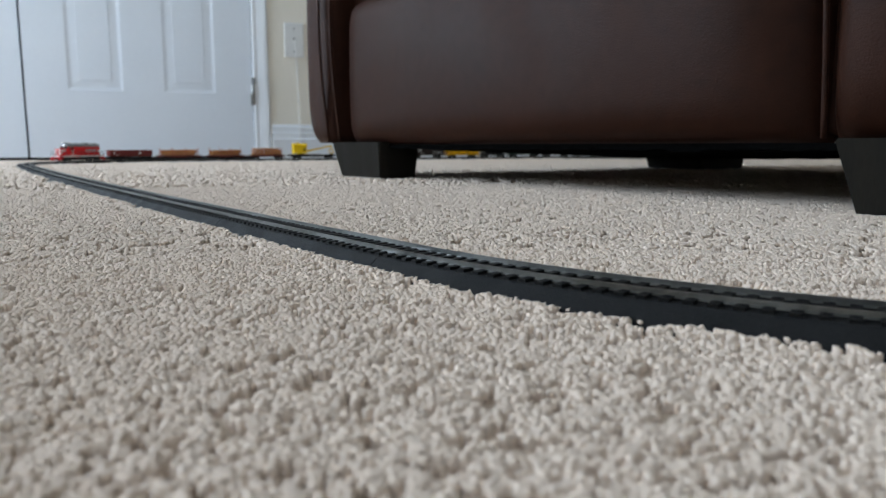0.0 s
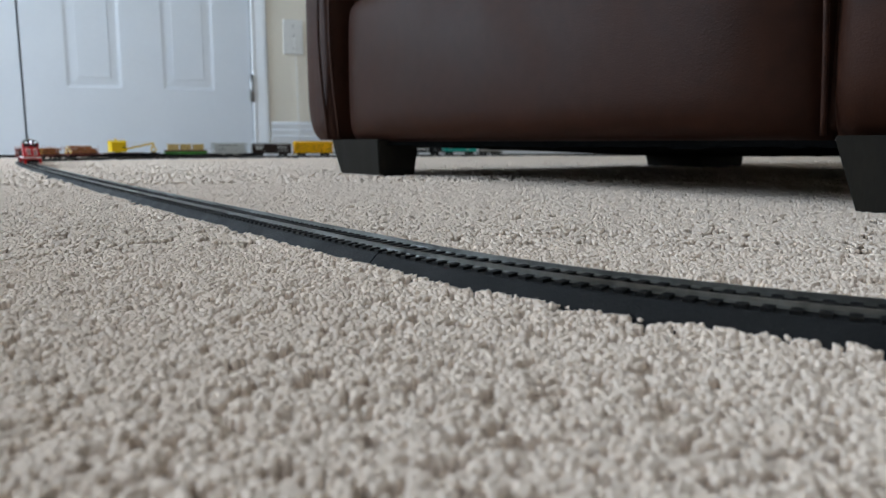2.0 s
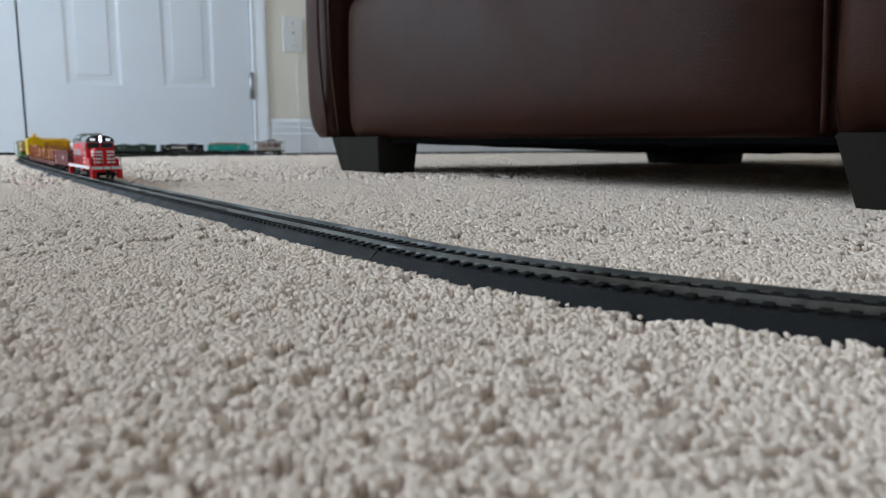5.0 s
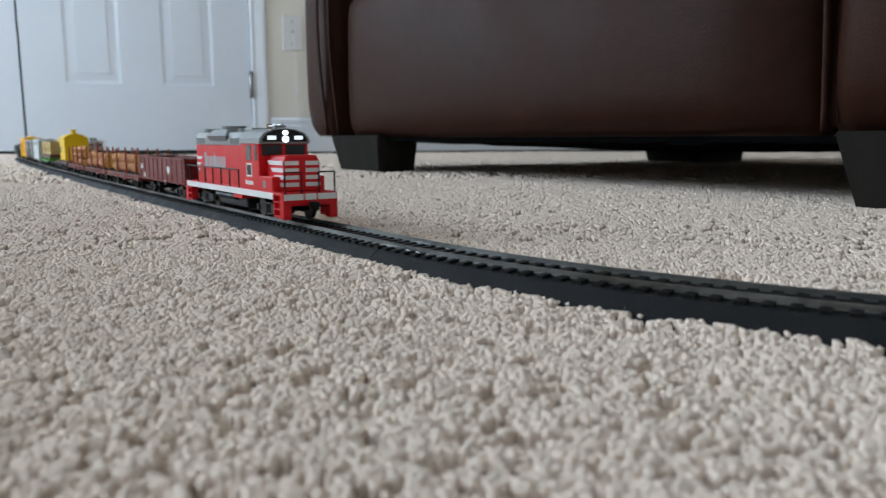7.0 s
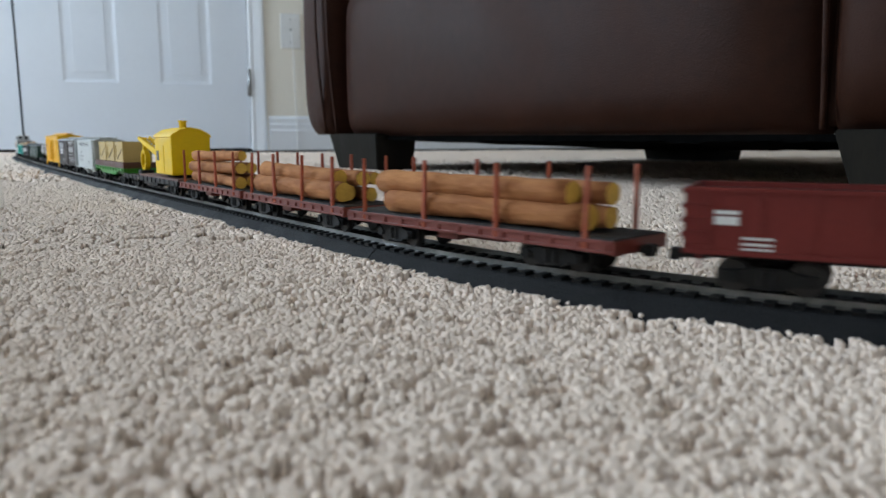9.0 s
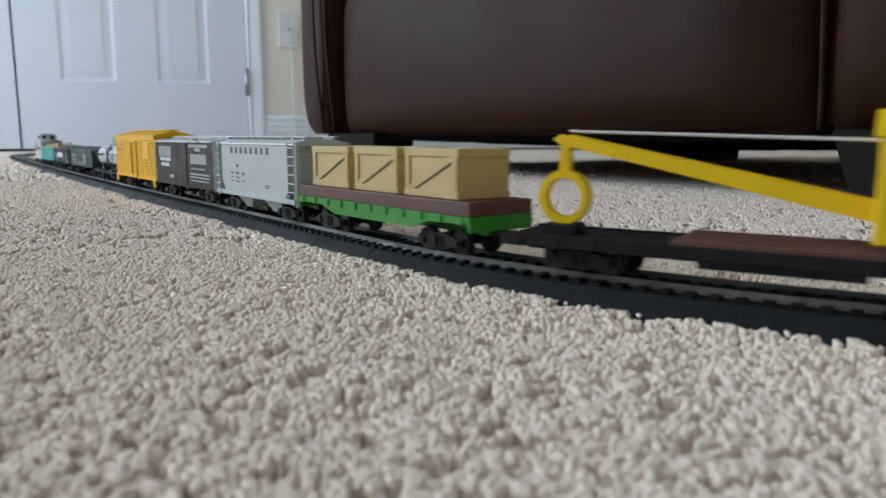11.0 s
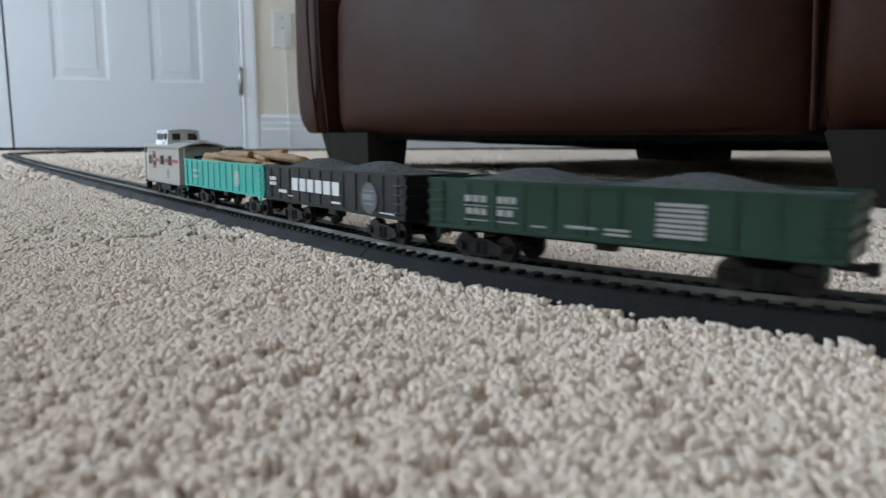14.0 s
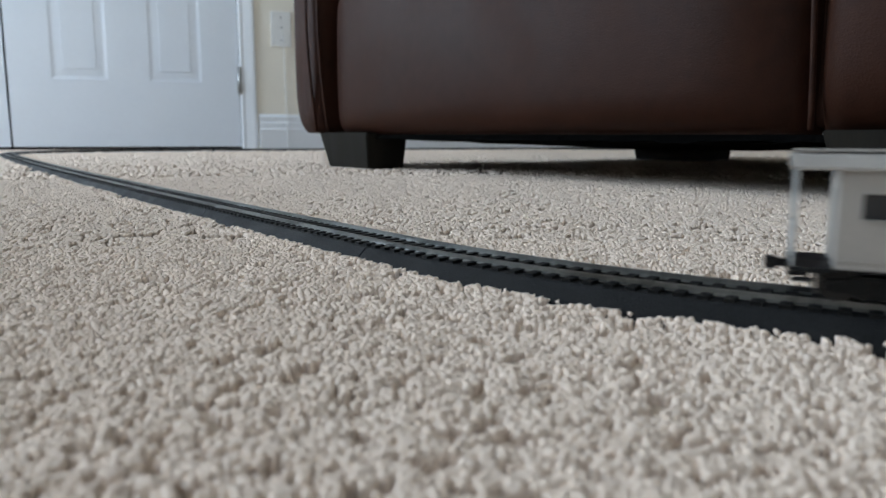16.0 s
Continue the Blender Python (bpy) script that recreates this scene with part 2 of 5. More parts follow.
def build_wall_plate():
    plate = thing("wall_plate", "white plastic cable outlet plate on the cream wall", "wall plate", m=DOOR_WALL @ pose(1.104, 0, 0.494))
    bm = bmesh.new()
    box(bm, -0.041, 0.041, -0.006, 0.0, -0.070, 0.070, 0.0025)
    part("cover", bm, PLATE_PLASTIC, plate, smooth=False)
    for z in (-0.046, 0.046):
        bm = bmesh.new()
        rod(bm, (0, -0.0075, z), (0, -0.005, z), 0.0032, seg=12)
        part("screw", bm, STEEL, plate, "small screw head")
    bm = bmesh.new()
    rod(bm, (0, -0.014, 0.004), (0, -0.005, 0.004), 0.0045, seg=12)
    part("socket", bm, STEEL, plate, "dark metal cable socket")
    cable = thing("wall_cable", "thin white cable hanging down the wall from its plate", "cable", m=DOOR_WALL @ pose(1.104, 0, 0.494))
    bm = bmesh.new()
    pts = [(0, -0.013, 0.004), (0.003, -0.018, -0.006), (0.006, -0.012, -0.05), (0.009, -0.007, -0.12), (0.011, -0.008, -0.28), (0.012, -0.012, -0.36), (0.012, -0.020, -0.40), (0.013, -0.022, -0.494)]
    for a, b in zip(pts, pts[1:]):
        rod(bm, a, b, 0.0016, seg=6)
    part("cord", bm, PLATE_PLASTIC, cable)


build_shell()
build_doors()
build_wall_plate()

# ---- armchair: its own space has x along the visible side, y into it, z up ----
SOFA = Matrix.Translation((-0.180, 1.355, 0)) @ Matrix.Rotation(radians(-54.0), 4, "Z")


def pillow(bm, x0, x1, z0, z1, y_face, bulge, depth, nx=26, nz=18, power=2.6):
    """An upholstered panel: flat back, bulging front, rounded rim."""
    def front(i, j):
        u, v = i / nx * 2 - 1, j / nz * 2 - 1
        w = (1 - abs(u) ** power * 1.0) ** 0.5 * (1 - abs(v) ** (power * 1.2)) ** 0.5 if abs(u) < 1 and abs(v) < 1 else 0.0
        x, z = x0 + (u + 1) / 2 * (x1 - x0), z0 + (v + 1) / 2 * (z1 - z0)
        ripple = 0.0012 * noise.noise(Vector((x * 9, z * 4, 1.7))) + 0.0006 * noise.noise(Vector((x * 38, z * 10, 4.1)))
        return (x, y_face + depth - (depth + bulge * (0.75 + 0.25 * (1 - v * v))) * w + ripple * w, z)
    # finer rows near the rim so that it rounds off well
    grid = [[bm.verts.new(front(nx * (0.5 - 0.5 * math.cos(math.pi * i / nx)), nz * (0.5 - 0.5 * math.cos(math.pi * j / nz)))) for j in range(nz + 1)] for i in range(nx + 1)]
    for i in range(nx):
        for j in range(nz):
            bm.faces.new((grid[i][j], grid[i + 1][j], grid[i + 1][j + 1], grid[i][j + 1]))


def build_armchair():
    chair = thing("armchair", "brown leather armchair on short dark tapered block legs", "armchair", m=SOFA)
    L, W, Z0 = 1.06, 1.06, 0.0605
    bm = bmesh.new()
    box(bm, -0.10, L, 0.030, W, Z0 + 0.004, 0.40, 0.012)
    part("base", bm, LEATHER, chair, smooth=True)
    bm = bmesh.new()
    pillow(bm, -0.050, 0.853, Z0 - 0.004, 0.317, -0.006, 0.016, 0.045, power=9)
    part("side_panel", bm, LEATHER, chair, "stretched brown leather panel with a rounded rim", True)
    bm = bmesh.new()
    pillow(bm, 0.857, L + 0.08, Z0 - 0.004, 0.60, -0.003, 0.010, 0.045, power=9)
    part("rear_side_panel", bm, LEATHER, chair, smooth=True)
    # arm that rolls over the side panel
    bm = bmesh.new()
    arc = [(0.115 + 0.085 * math.cos(a), 0.47 + 0.125 * math.sin(a)) for a in [radians(x) for x in range(0, 360, 15)]]
    extrude(bm, arc, [lambda u, v: (-0.11, u, v), lambda u, v: (0.86, u, v)])
    part("armrest", bm, LEATHER, chair, smooth=True)
    bm = bmesh.new()
    arc = [(W - 0.05 + 0.085 * math.cos(a), 0.47 + 0.125 * math.sin(a)) for a in [radians(x) for x in range(0, 360, 15)]]
    extrude(bm, arc, [lambda u, v: (-0.11, u, v), lambda u, v: (0.84, u, v)])
    part("armrest", bm, LEATHER, chair, smooth=True)
    # arm front: a bulging upright facing
    bm = bmesh.new()
    ring = [(-0.056, 0.012), (-0.060, -0.014), (-0.077, -0.026), (-0.115, -0.026), (-0.180, -0.010), (-0.208, 0.06), (-0.204, 0.15), (-0.17, 0.185), (-0.056, 0.185)]
    fine = []
    for i in range(1, len(ring) - 2):
        p0, p1, p2, p3 = [Vector(ring[i + k - 1]) for k in range(4)]
        for k in range(5):
            t = k / 5
            fine.append(0.5 * (2 * p1 + (p2 - p0) * t + (2 * p0 - 5 * p1 + 4 * p2 - p3) * t * t + (3 * p1 - p0 - 3 * p2 + p3) * t ** 3))
    fine = [Vector(ring[0])] + fine + [Vector(ring[-2]), Vector(ring[-1])]
    rings = []
    n = 22
    for k in range(n + 1):
        z = Z0 + 0.002 + (0.585 - Z0) * (k / n) ** 1.5
        grow = 1.0 - 0.30 * math.exp(-(z - Z0) / 0.032) - 0.10 * max(0.0, (z - 0.24) / 0.35) ** 1.5
        inset = 0.012 * math.exp(-(z - Z0) / 0.012)
        rings.append([bm.verts.new((-0.056 + (p.x + 0.056) * grow, p.y + (inset if p.y < 0.02 else 0.0), z)) for p in fine])
    for a, b in zip(rings, rings[1:]):
        for i in range(len(fine)):
            j = (i + 1) % len(fine)
            bm.faces.new((a[i], a[j], b[j], b[i]))
    bm.faces.new(list(reversed(rings[0])))
    bm.faces.new(rings[-1])
    part("arm_front", bm, LEATHER, chair, "bulging brown leather facing of the arm", True)
    # piping along the seams
    for x, y in ((-0.053, -0.024), (-0.076, -0.036), (0.855, -0.006)):
        bm = bmesh.new()
        pts = [(x + 0.004 * math.sin(z * 11), y + 0.015 - 0.016 * math.sin(math.pi * min(1, (z - Z0) / 0.4)), z) for z in [Z0 + 0.003 + 0.26 * i / 14 for i in range(15)]]
        extrude(bm, [(0.0028 * math.cos(k * 0.785), 0.0028 * math.sin(k * 0.785)) for k in range(8)],
                [lambda u, v, q=q: (q[0] + u, q[1] + v, q[2]) for q in pts])
        part("piping", bm, LEATHER_SEAM, chair, "raised leather seam", True)
    # seat cushion and back
    bm = bmesh.new()
    box(bm, -0.09, 0.78, 0.15, W - 0.15, 0.40, 0.52, 0.04)
    part("seat_cushion", bm, LEATHER, chair, smooth=True)
    bm = bmesh.new()
    box(bm, 0.74, L + 0.03, 0.06, W - 0.06, 0.40, 0.95, 0.05)
    part("backrest", bm, LEATHER, chair, smooth=True)
    # dust cover sagging under the frame, with a ragged hem
    bm = bmesh.new()
    nx, ny = 40, 14
    g = []
    for i in range(nx + 1):
        row = []
        for j in range(ny + 1):
            x, y = -0.09 + (L + 0.07) * i / nx, 0.03 + (W - 0.06) * j / ny
            sag = 0.006 + 0.017 * math.sin(math.pi * i / nx) ** 2 * math.sin(math.pi * min(1, j / ny * 1.0)) ** 0.5 + 0.005 * abs(noise.noise(Vector((x * 9, y * 9, 0))))
            row.append(bm.verts.new((x, y, Z0 - 0.001 - sag)))
        g.append(row)
    for i in range(nx):
        for j in range(ny):
            bm.faces.new((g[i][j], g[i + 1][j], g[i + 1][j + 1], g[i][j + 1]))
    bmesh.ops.solidify(bm, geom=bm.faces[:], thickness=0.001)
    part("dust_cover", bm, DUST_COVER, chair, "sagging black cloth under the frame", True)
    # wavy black welt along the lower edge
    bm = bmesh.new()
    low, high = [], []
    for i in range(161):
        x = -0.09 + (L + 0.06) * i / 160
        d = 0.0050 + 0.0045 * abs(noise.noise(Vector((x * 22, 0.3, 0)))) + 0.0015 * noise.noise(Vector((x * 90, 2.3, 0)))
        low.append(bm.verts.new((x, 0.004, Z0 - 0.002 - d)))
        high.append(bm.verts.new((x, 0.010, Z0 - 0.001)))
    for i in range(160):
        bm.faces.new((low[i], low[i + 1], high[i + 1], high[i]))
    bmesh.ops.solidify(bm, geom=bm.faces[:], thickness=0.004)
    part("welt", bm, DUST_COVER, chair, "wavy black cloth edge")
    # tapered block legs: near end of the side, far end, and a wide one behind
    for x, y, wx, wy, flare in ((-0.046, -0.008, 0.142, 0.072, 0.030), (0.899, -0.006, 0.084, 0.066, 0.022), (-0.015, 0.84, 0.15, 0.17, 0.02), (0.904, 0.90, 0.084, 0.066, 0.02)):
        bm = bmesh.new()
        a = [(x, y), (x + wx, y), (x + wx, y + wy), (x, y + wy)]
        b = [(x - flare, y - 0.006), (x + wx + 0.006, y - 0.006), (x + wx + 0.006, y + wy + 0.006), (x - flare, y + wy + 0.006)]
        va = [bm.verts.new((p, q, -0.006)) for p, q in a]
        vb = [bm.verts.new((p, q, Z0 + 0.003)) for p, q in b]
        bm.faces.new(va)
        bm.faces.new(vb)
        for i in range(4):
            bm.faces.new((va[i], va[(i + 1) % 4], vb[(i + 1) % 4], vb[i]))
        bmesh.ops.bevel(bm, geom=bm.edges[:], offset=0.002, segments=2, affect="EDGES")
        part("leg", bm, LEG_WOOD, chair, "dark-stained tapered wooden block leg")


build_armchair()


# ---- model railway: the oval of sectional track, as stretches of (length, curvature) ----
RAIL_Z = 0.009
STRAIGHT_K, L_STRAIGHT, K_FAR, K_NEAR = 0.0339, 1.9725, 2.2158, 2.1836
A_FAR = radians(98.4) / K_FAR
S_JOIN = 0.010                      # where the straight meets the near curve
HEAD0 = radians(-52.897)            # heading at s = 0
TABLE_STEP = 0.004


def lay_track():
    """Points of the centre line: s, x, y, heading, from the far straight to the end of the near one, closed round the armchair."""
    wall_heading = HEAD0 - STRAIGHT_K * (L_STRAIGHT - S_JOIN) - A_FAR * K_FAR
    near_turn = (wall_heading + math.pi) - (HEAD0 + STRAIGHT_K * S_JOIN)
    s_near_end = S_JOIN + near_turn / K_NEAR

    def curvature(s):
        if s > s_near_end:
            return 0.0
        if s > S_JOIN:
            return K_NEAR
        if s > S_JOIN - L_STRAIGHT:
            return STRAIGHT_K
        if s > S_JOIN - L_STRAIGHT - A_FAR:
            return K_FAR
        return 0.0

    fwd, x, y, h, s = [], -0.02986, 0.35601, HEAD0, 0.0
    while s < 3.0:
        fwd.append((s, x, y, h))
        k = curvature(s + TABLE_STEP / 2)
        x += math.cos(h + k * TABLE_STEP / 2) * TABLE_STEP
        y += math.sin(h + k * TABLE_STEP / 2) * TABLE_STEP
        h += k * TABLE_STEP
        s += TABLE_STEP
    back, x, y, h, s = [], -0.02986, 0.35601, HEAD0, 0.0
    while s > -5.0:
        k = curvature(s - TABLE_STEP / 2)
        x -= math.cos(h - k * TABLE_STEP / 2) * TABLE_STEP
        y -= math.sin(h - k * TABLE_STEP / 2) * TABLE_STEP
        h -= k * TABLE_STEP
        s -= TABLE_STEP
        back.append((s, x, y, h))
    line = list(reversed(back)) + fwd
    # close the oval: the near leg runs on until it lies abreast of the far leg's start
    x0, y0, h0 = line[0][1:]
    ux, uy = -math.cos(h0), -math.sin(h0)
    line = [p for p in line if p[0] < s_near_end or (p[1] - x0) * ux + (p[2] - y0) * uy < 0.0]
    s, x, y, h = line[-1]
    across = abs((x - x0) * -uy + (y - y0) * ux)
    r = 0.457
    for length, k in ((r * math.pi / 2, 1 / r), (across - 2 * r, 0.0), (r * math.pi / 2, 1 / r)):
        n = max(1, round(length / TABLE_STEP))
        d = length / n
        for _ in range(n):
            x += math.cos(h + k * d / 2) * d
            y += math.sin(h + k * d / 2) * d
            h += k * d
            s += d
            line.append((s, x, y, h))
    return np.array(line)


TRACK = lay_track()
# the sections sit a little short of their nominal length on the far side of the oval
TRACK[:, 0] -= np.interp(TRACK[:, 0], (-5.0, -3.1, -2.55, -2.28, -1.95, -1.18, -0.62, -0.45, -0.33, -0.23, -0.10, 0.06), (-0.015, -0.011, -0.002, 0.020, 0.036, 0.070, 0.046, 0.034, 0.026, 0.019, 0.009, 0.0))


def on_track(s, side=0.0, z=0.0):
    x, y, h = (float(np.interp(s, TRACK[:, 0], TRACK[:, i])) for i in (1, 2, 3))
    return Vector((x - math.sin(h) * side, y + math.cos(h) * side, z)), h


def track_mesh(outline, s0, s1, step=0.012):
    bm = bmesh.new()
    n = max(1, math.ceil((s1 - s0) / step))
    stations = []
    for i in range(n + 1):
        p, h = on_track(s0 + (s1 - s0) * i / n)
        stations.append(lambda u, v, p=p, h=h: (p.x - math.sin(h) * u, p.y + math.cos(h) * u, v))
    extrude(bm, outline, stations)
    return bm


ROADBED_OUTLINE = [(-0.0275, -0.007), (-0.0270, -0.0035), (-0.0172, 0.0056), (-0.0164, 0.0060), (0.0164, 0.0060), (0.0172, 0.0056), (0.0270, -0.0035), (0.0275, -0.007)]
RAIL_OUTLINE = [(-0.0013, 0.0064), (-0.0013, 0.0068), (-0.0004, 0.0071), (-0.0004, 0.0081), (-0.0005, 0.0083), (-0.0005, 0.0090), (0.0005, 0.0090),
                (0.0005, 0.0083), (0.0004, 0.0081), (0.0004, 0.0071), (0.0013, 0.0068), (0.0013, 0.0064)]
TIE_STEP = 0.00768


def tie_shape(bm, m=None):
    made = box(bm, -0.0018, 0.0018, -0.0154, 0.0154, 0.0050, 0.0072)
    for side in (-0.00875, 0.00875):
        for e in (-0.0017, 0.0017):
            made += box(bm, -0.0007, 0.0007, side + e - 0.0005, side + e + 0.0005, 0.0064, 0.0074)
    if m is not None:
        bmesh.ops.transform(bm, matrix=m, verts=made)


def build_track():
    bm = bmesh.new()
    tie_shape(bm)
    tie_mesh = bpy.data.meshes.new("tie")
    bm.to_mesh(tie_mesh)
    bm.free()
    tie_mesh.materials.append(TIE_PLASTIC)
    start, end = float(TRACK[0, 0]), float(TRACK[-1, 0])
    joints = [S_JOIN]
    while joints[0] - 0.2286 > start + 0.1:
        joints.insert(0, joints[0] - 0.2286)
    joints.insert(0, start)
    joints.append(S_JOIN + 0.34)
    while joints[-1] + 0.2393 < end - 0.1:
        joints.append(joints[-1] + 0.2393)
    joints.append(end)
    for a, b in zip(joints, joints[1:]):
        sec = thing("track_section", "black plastic roadbed section with two dull metal rails on the carpet", "model track", "oval of track")
        part("roadbed", track_mesh(ROADBED_OUTLINE, a + 0.0004, b - 0.0004), ROADBED, sec)
        for side in (-0.00875, 0.00875):
            part("rail", track_mesh([(u + side, v) for u, v in RAIL_OUTLINE], a, b), RAIL_STEEL, sec, "dull metal rail")
            # rail joiner at the start of the section
            part("rail_joiner", track_mesh([(side - 0.0017, 0.0064), (side - 0.0016, 0.0074), (side + 0.0016, 0.0074), (side + 0.0017, 0.0064)], max(start, a - 0.006), a + 0.006), STEEL, sec, "bright metal rail joiner")
        near = -1.55 < (a + b) / 2 < 0.62
        n = round((b - a) / TIE_STEP)
        joined = None if near else bmesh.new()
        for i in range(n):
            p, h = on_track(a + (i + 0.5) * (b - a) / n)
            m = Matrix.Translation(p) @ Matrix.Rotation(h, 4, "Z")
            if near:
                shared("tie", tie_mesh, sec, m)
            else:
                box(joined, -0.0018, 0.0018, -0.0154, 0.0154, 0.0050, 0.0072, m=m)
        if joined:
            part("ties", joined, TIE_PLASTIC, sec)["kind"] = "stuff"


build_track()


# ---- carpet pile: loose tufts of yarn, dense where the pile is seen close ----
def pile_waves(x, y, k, seed):
    rng = np.random.RandomState(seed)
    out = np.zeros_like(x)
    for i in range(7):
        a, f, p = rng.uniform(0, 2 * np.pi), k * rng.uniform(0.5, 1.8), rng.uniform(0, 6.3)
        out += np.sin((x * np.cos(a) + y * np.sin(a)) * f + p + 1.3 * np.sin((x * np.sin(a) - y * np.cos(a)) * f * 0.7 + p))
    return out / 4.0


def tuft_field(name, r0, r1, density, rings, sides, width, height, seed, uneven=1.0):
    rng = np.random.RandomState(seed)
    half = radians(37)
    area = half * (r1 * r1 - r0 * r0)
    n = int(area * density)
    # several strands stand together in each tuft
    per = 5
    m = n // per
    r = np.sqrt(rng.uniform(r0 * r0, r1 * r1, m))
    a = rng.uniform(-half, half, m)
    cx, cy = r * np.sin(a), r * np.cos(a) + 0.0
    clump = math.sqrt(per / density) * 0.31
    x = np.repeat(cx, per) + rng.normal(0, clump, m * per)
    y = np.repeat(cy, per) + rng.normal(0, clump, m * per)
    # no pile where the roadbed lies
    d2 = np.full(len(x), 9.0)
    for s, tx, ty, h in TRACK[::3]:
        if abs(ty - 1.6) < 2.4 and math.hypot(tx, ty) < r1 + 0.1 and math.hypot(tx, ty) > r0 - 0.1:
            d2 = np.minimum(d2, (x - tx) ** 2 + (y - ty) ** 2)
    keep = d2 > (0.0166 + 0.0010 * pile_waves(x, y, 240, 9)) ** 2
    x, y = x[keep], y[keep]
    n = len(x)
    group = np.repeat(rng.uniform(0, 1, m), per)[keep]
    dent = np.clip(pile_waves(x, y, 120, 7) * pile_waves(x, y, 60, 8) - 0.26, 0, 1)
    dent = 1.1 * dent * np.clip((np.sqrt(d2[keep]) - 0.030) / 0.025, 0, 1)
    near_bed = 0.0016 * np.exp(-((np.sqrt(d2[keep]) - 0.024) / 0.010) ** 2)
    tall = near_bed + height * (0.84 + 0.09 * pile_waves(x, y, 40, 3) + uneven * (0.05 * pile_waves(x, y, 150, 4) + 0.17 * (group - 0.5)) - 0.95 * uneven * dent
                     + rng.uniform(-0.03, 0.03, n) * uneven)
    lean_a = 2.2 * pile_waves(x, y, 45, 5) + 6.3 * group + rng.normal(0, 0.9, n)
    lean = height * (0.09 + 0.06 * pile_waves(x, y, 70, 6) + rng.uniform(0, 0.16, n))
    lx, ly = np.cos(lean_a) * lean, np.sin(lean_a) * lean
    curl_a = rng.uniform(0, 6.3, n)
    curl = height * rng.uniform(0.02, 0.10, n)
    wide = width * rng.uniform(0.75, 1.25, n)
    spin = rng.uniform(0, 6.3, n)
    base_z = -0.012
    top = tall - height
    verts = np.zeros((n, rings * sides + 1, 3), np.float32)
    for k in range(rings):
        u = (k / (rings - 1)) ** 0.8
        fat = 0.85 + 0.35 * math.sin(math.pi * min(1.0, u * 0.95)) if k < rings - 1 else 0.80
        bow = math.sin(math.pi * u)
        for j in range(sides):
            ang = spin + 2 * np.pi * j / sides + 1.4 * u
            verts[:, k * sides + j, 0] = x + lx * u * u + np.cos(curl_a) * curl * bow + np.cos(ang) * wide * fat
            verts[:, k * sides + j, 1] = y + ly * u * u + np.sin(curl_a) * curl * bow + np.sin(ang) * wide * fat
            verts[:, k * sides + j, 2] = base_z + (top - base_z) * u + np.sin(ang) * wide * 0.3 * u
    verts[:, -1, 0], verts[:, -1, 1], verts[:, -1, 2] = x + lx * 1.04, y + ly * 1.04, top + wide * 0.35
    faces = []
    for k in range(rings - 1):
        for j in range(sides):
            a, b = k * sides + j, k * sides + (j + 1) % sides
            faces += [(a, b, b + sides), (a, b + sides, a + sides)]
    for j in range(sides):
        faces.append(((rings - 1) * sides + j, (rings - 1) * sides + (j + 1) % sides, rings * sides))
    f = np.array(faces, np.int32)
    nv = rings * sides + 1
    tri = (f[None] + (np.arange(n) * nv)[:, None, None]).reshape(-1)
    me = bpy.data.meshes.new(name)
    me.vertices.add(n * nv)
    me.vertices.foreach_set("co", verts.reshape(-1))
    nt = len(tri) // 3
    me.loops.add(nt * 3)
    me.loops.foreach_set("vertex_index", tri)
    me.polygons.add(nt)
    me.polygons.foreach_set("loop_start", np.arange(0, nt * 3, 3, dtype=np.int32))
    me.polygons.foreach_set("use_smooth", np.ones(nt, bool))
    me.update(calc_edges=True)
    me.materials.append(CARPET)
    return tagged(new(name, me), "loose cut-pile yarn tufts of the beige carpet", "carpet", kind="stuff")


tuft_field("carpet_pile", 0.07, 0.42, 480000, 3, 4, 0.00145, 0.0060, 11)
tuft_field("carpet_pile", 0.41, 1.10, 175000, 2, 3, 0.0025, 0.0056, 12, 0.4)
tuft_field("carpet_pile", 1.10, 3.30, 15000, 2, 3, 0.0064, 0.0050, 13, 0.4)


# ---- materials of the train ----
RED = surface("bright_red_shell", (0.70, 0.010, 0.015), 0.4, spread=0.10, scale=60, fine=700, specular=0.3)
GREY = surface("grey_shell", (0.25, 0.265, 0.262), 0.42, spread=0.15, scale=60, fine=700)
WHITE = surface("white_print", (0.80, 0.80, 0.78), 0.45, spread=0.06, scale=150, fine=900)
PALE = surface("pale_print", (0.46, 0.46, 0.46), 0.5, spread=0.2, scale=150, fine=900)
BLACK = surface("black_moulding", (0.008, 0.008, 0.009), 0.5, spread=0.3, scale=90, fine=900, specular=0.3)
GLASS = surface("smoked_window", (0.03, 0.034, 0.04), 0.12, spread=0.2)
MAROON = surface("maroon_moulding", (0.20, 0.030, 0.024), 0.5, spread=0.2, scale=50, fine=600, specular=0.25)
OXIDE = surface("oxide_red_moulding", (0.21, 0.042, 0.028), 0.45, spread=0.25, scale=50, fine=600)
STAKE = surface("orange_red_stake", (0.42, 0.085, 0.035), 0.45, spread=0.2, scale=90, fine=600)
BARK = surface("peeled_orange_wood", (0.52, 0.235, 0.095), 0.8, other=(0.32, 0.125, 0.048), scale=60, fine=260, stretch=(0.3, 1, 1), bump=0.0012, bump_scale=300, specular=0.15, mix_from=0.4, mix_to=0.6)
LOG_END = surface("sawn_yellow_wood", (0.84, 0.54, 0.10), 0.7, other=(0.66, 0.38, 0.06), scale=140, fine=700, bump=0.0002, bump_scale=600)
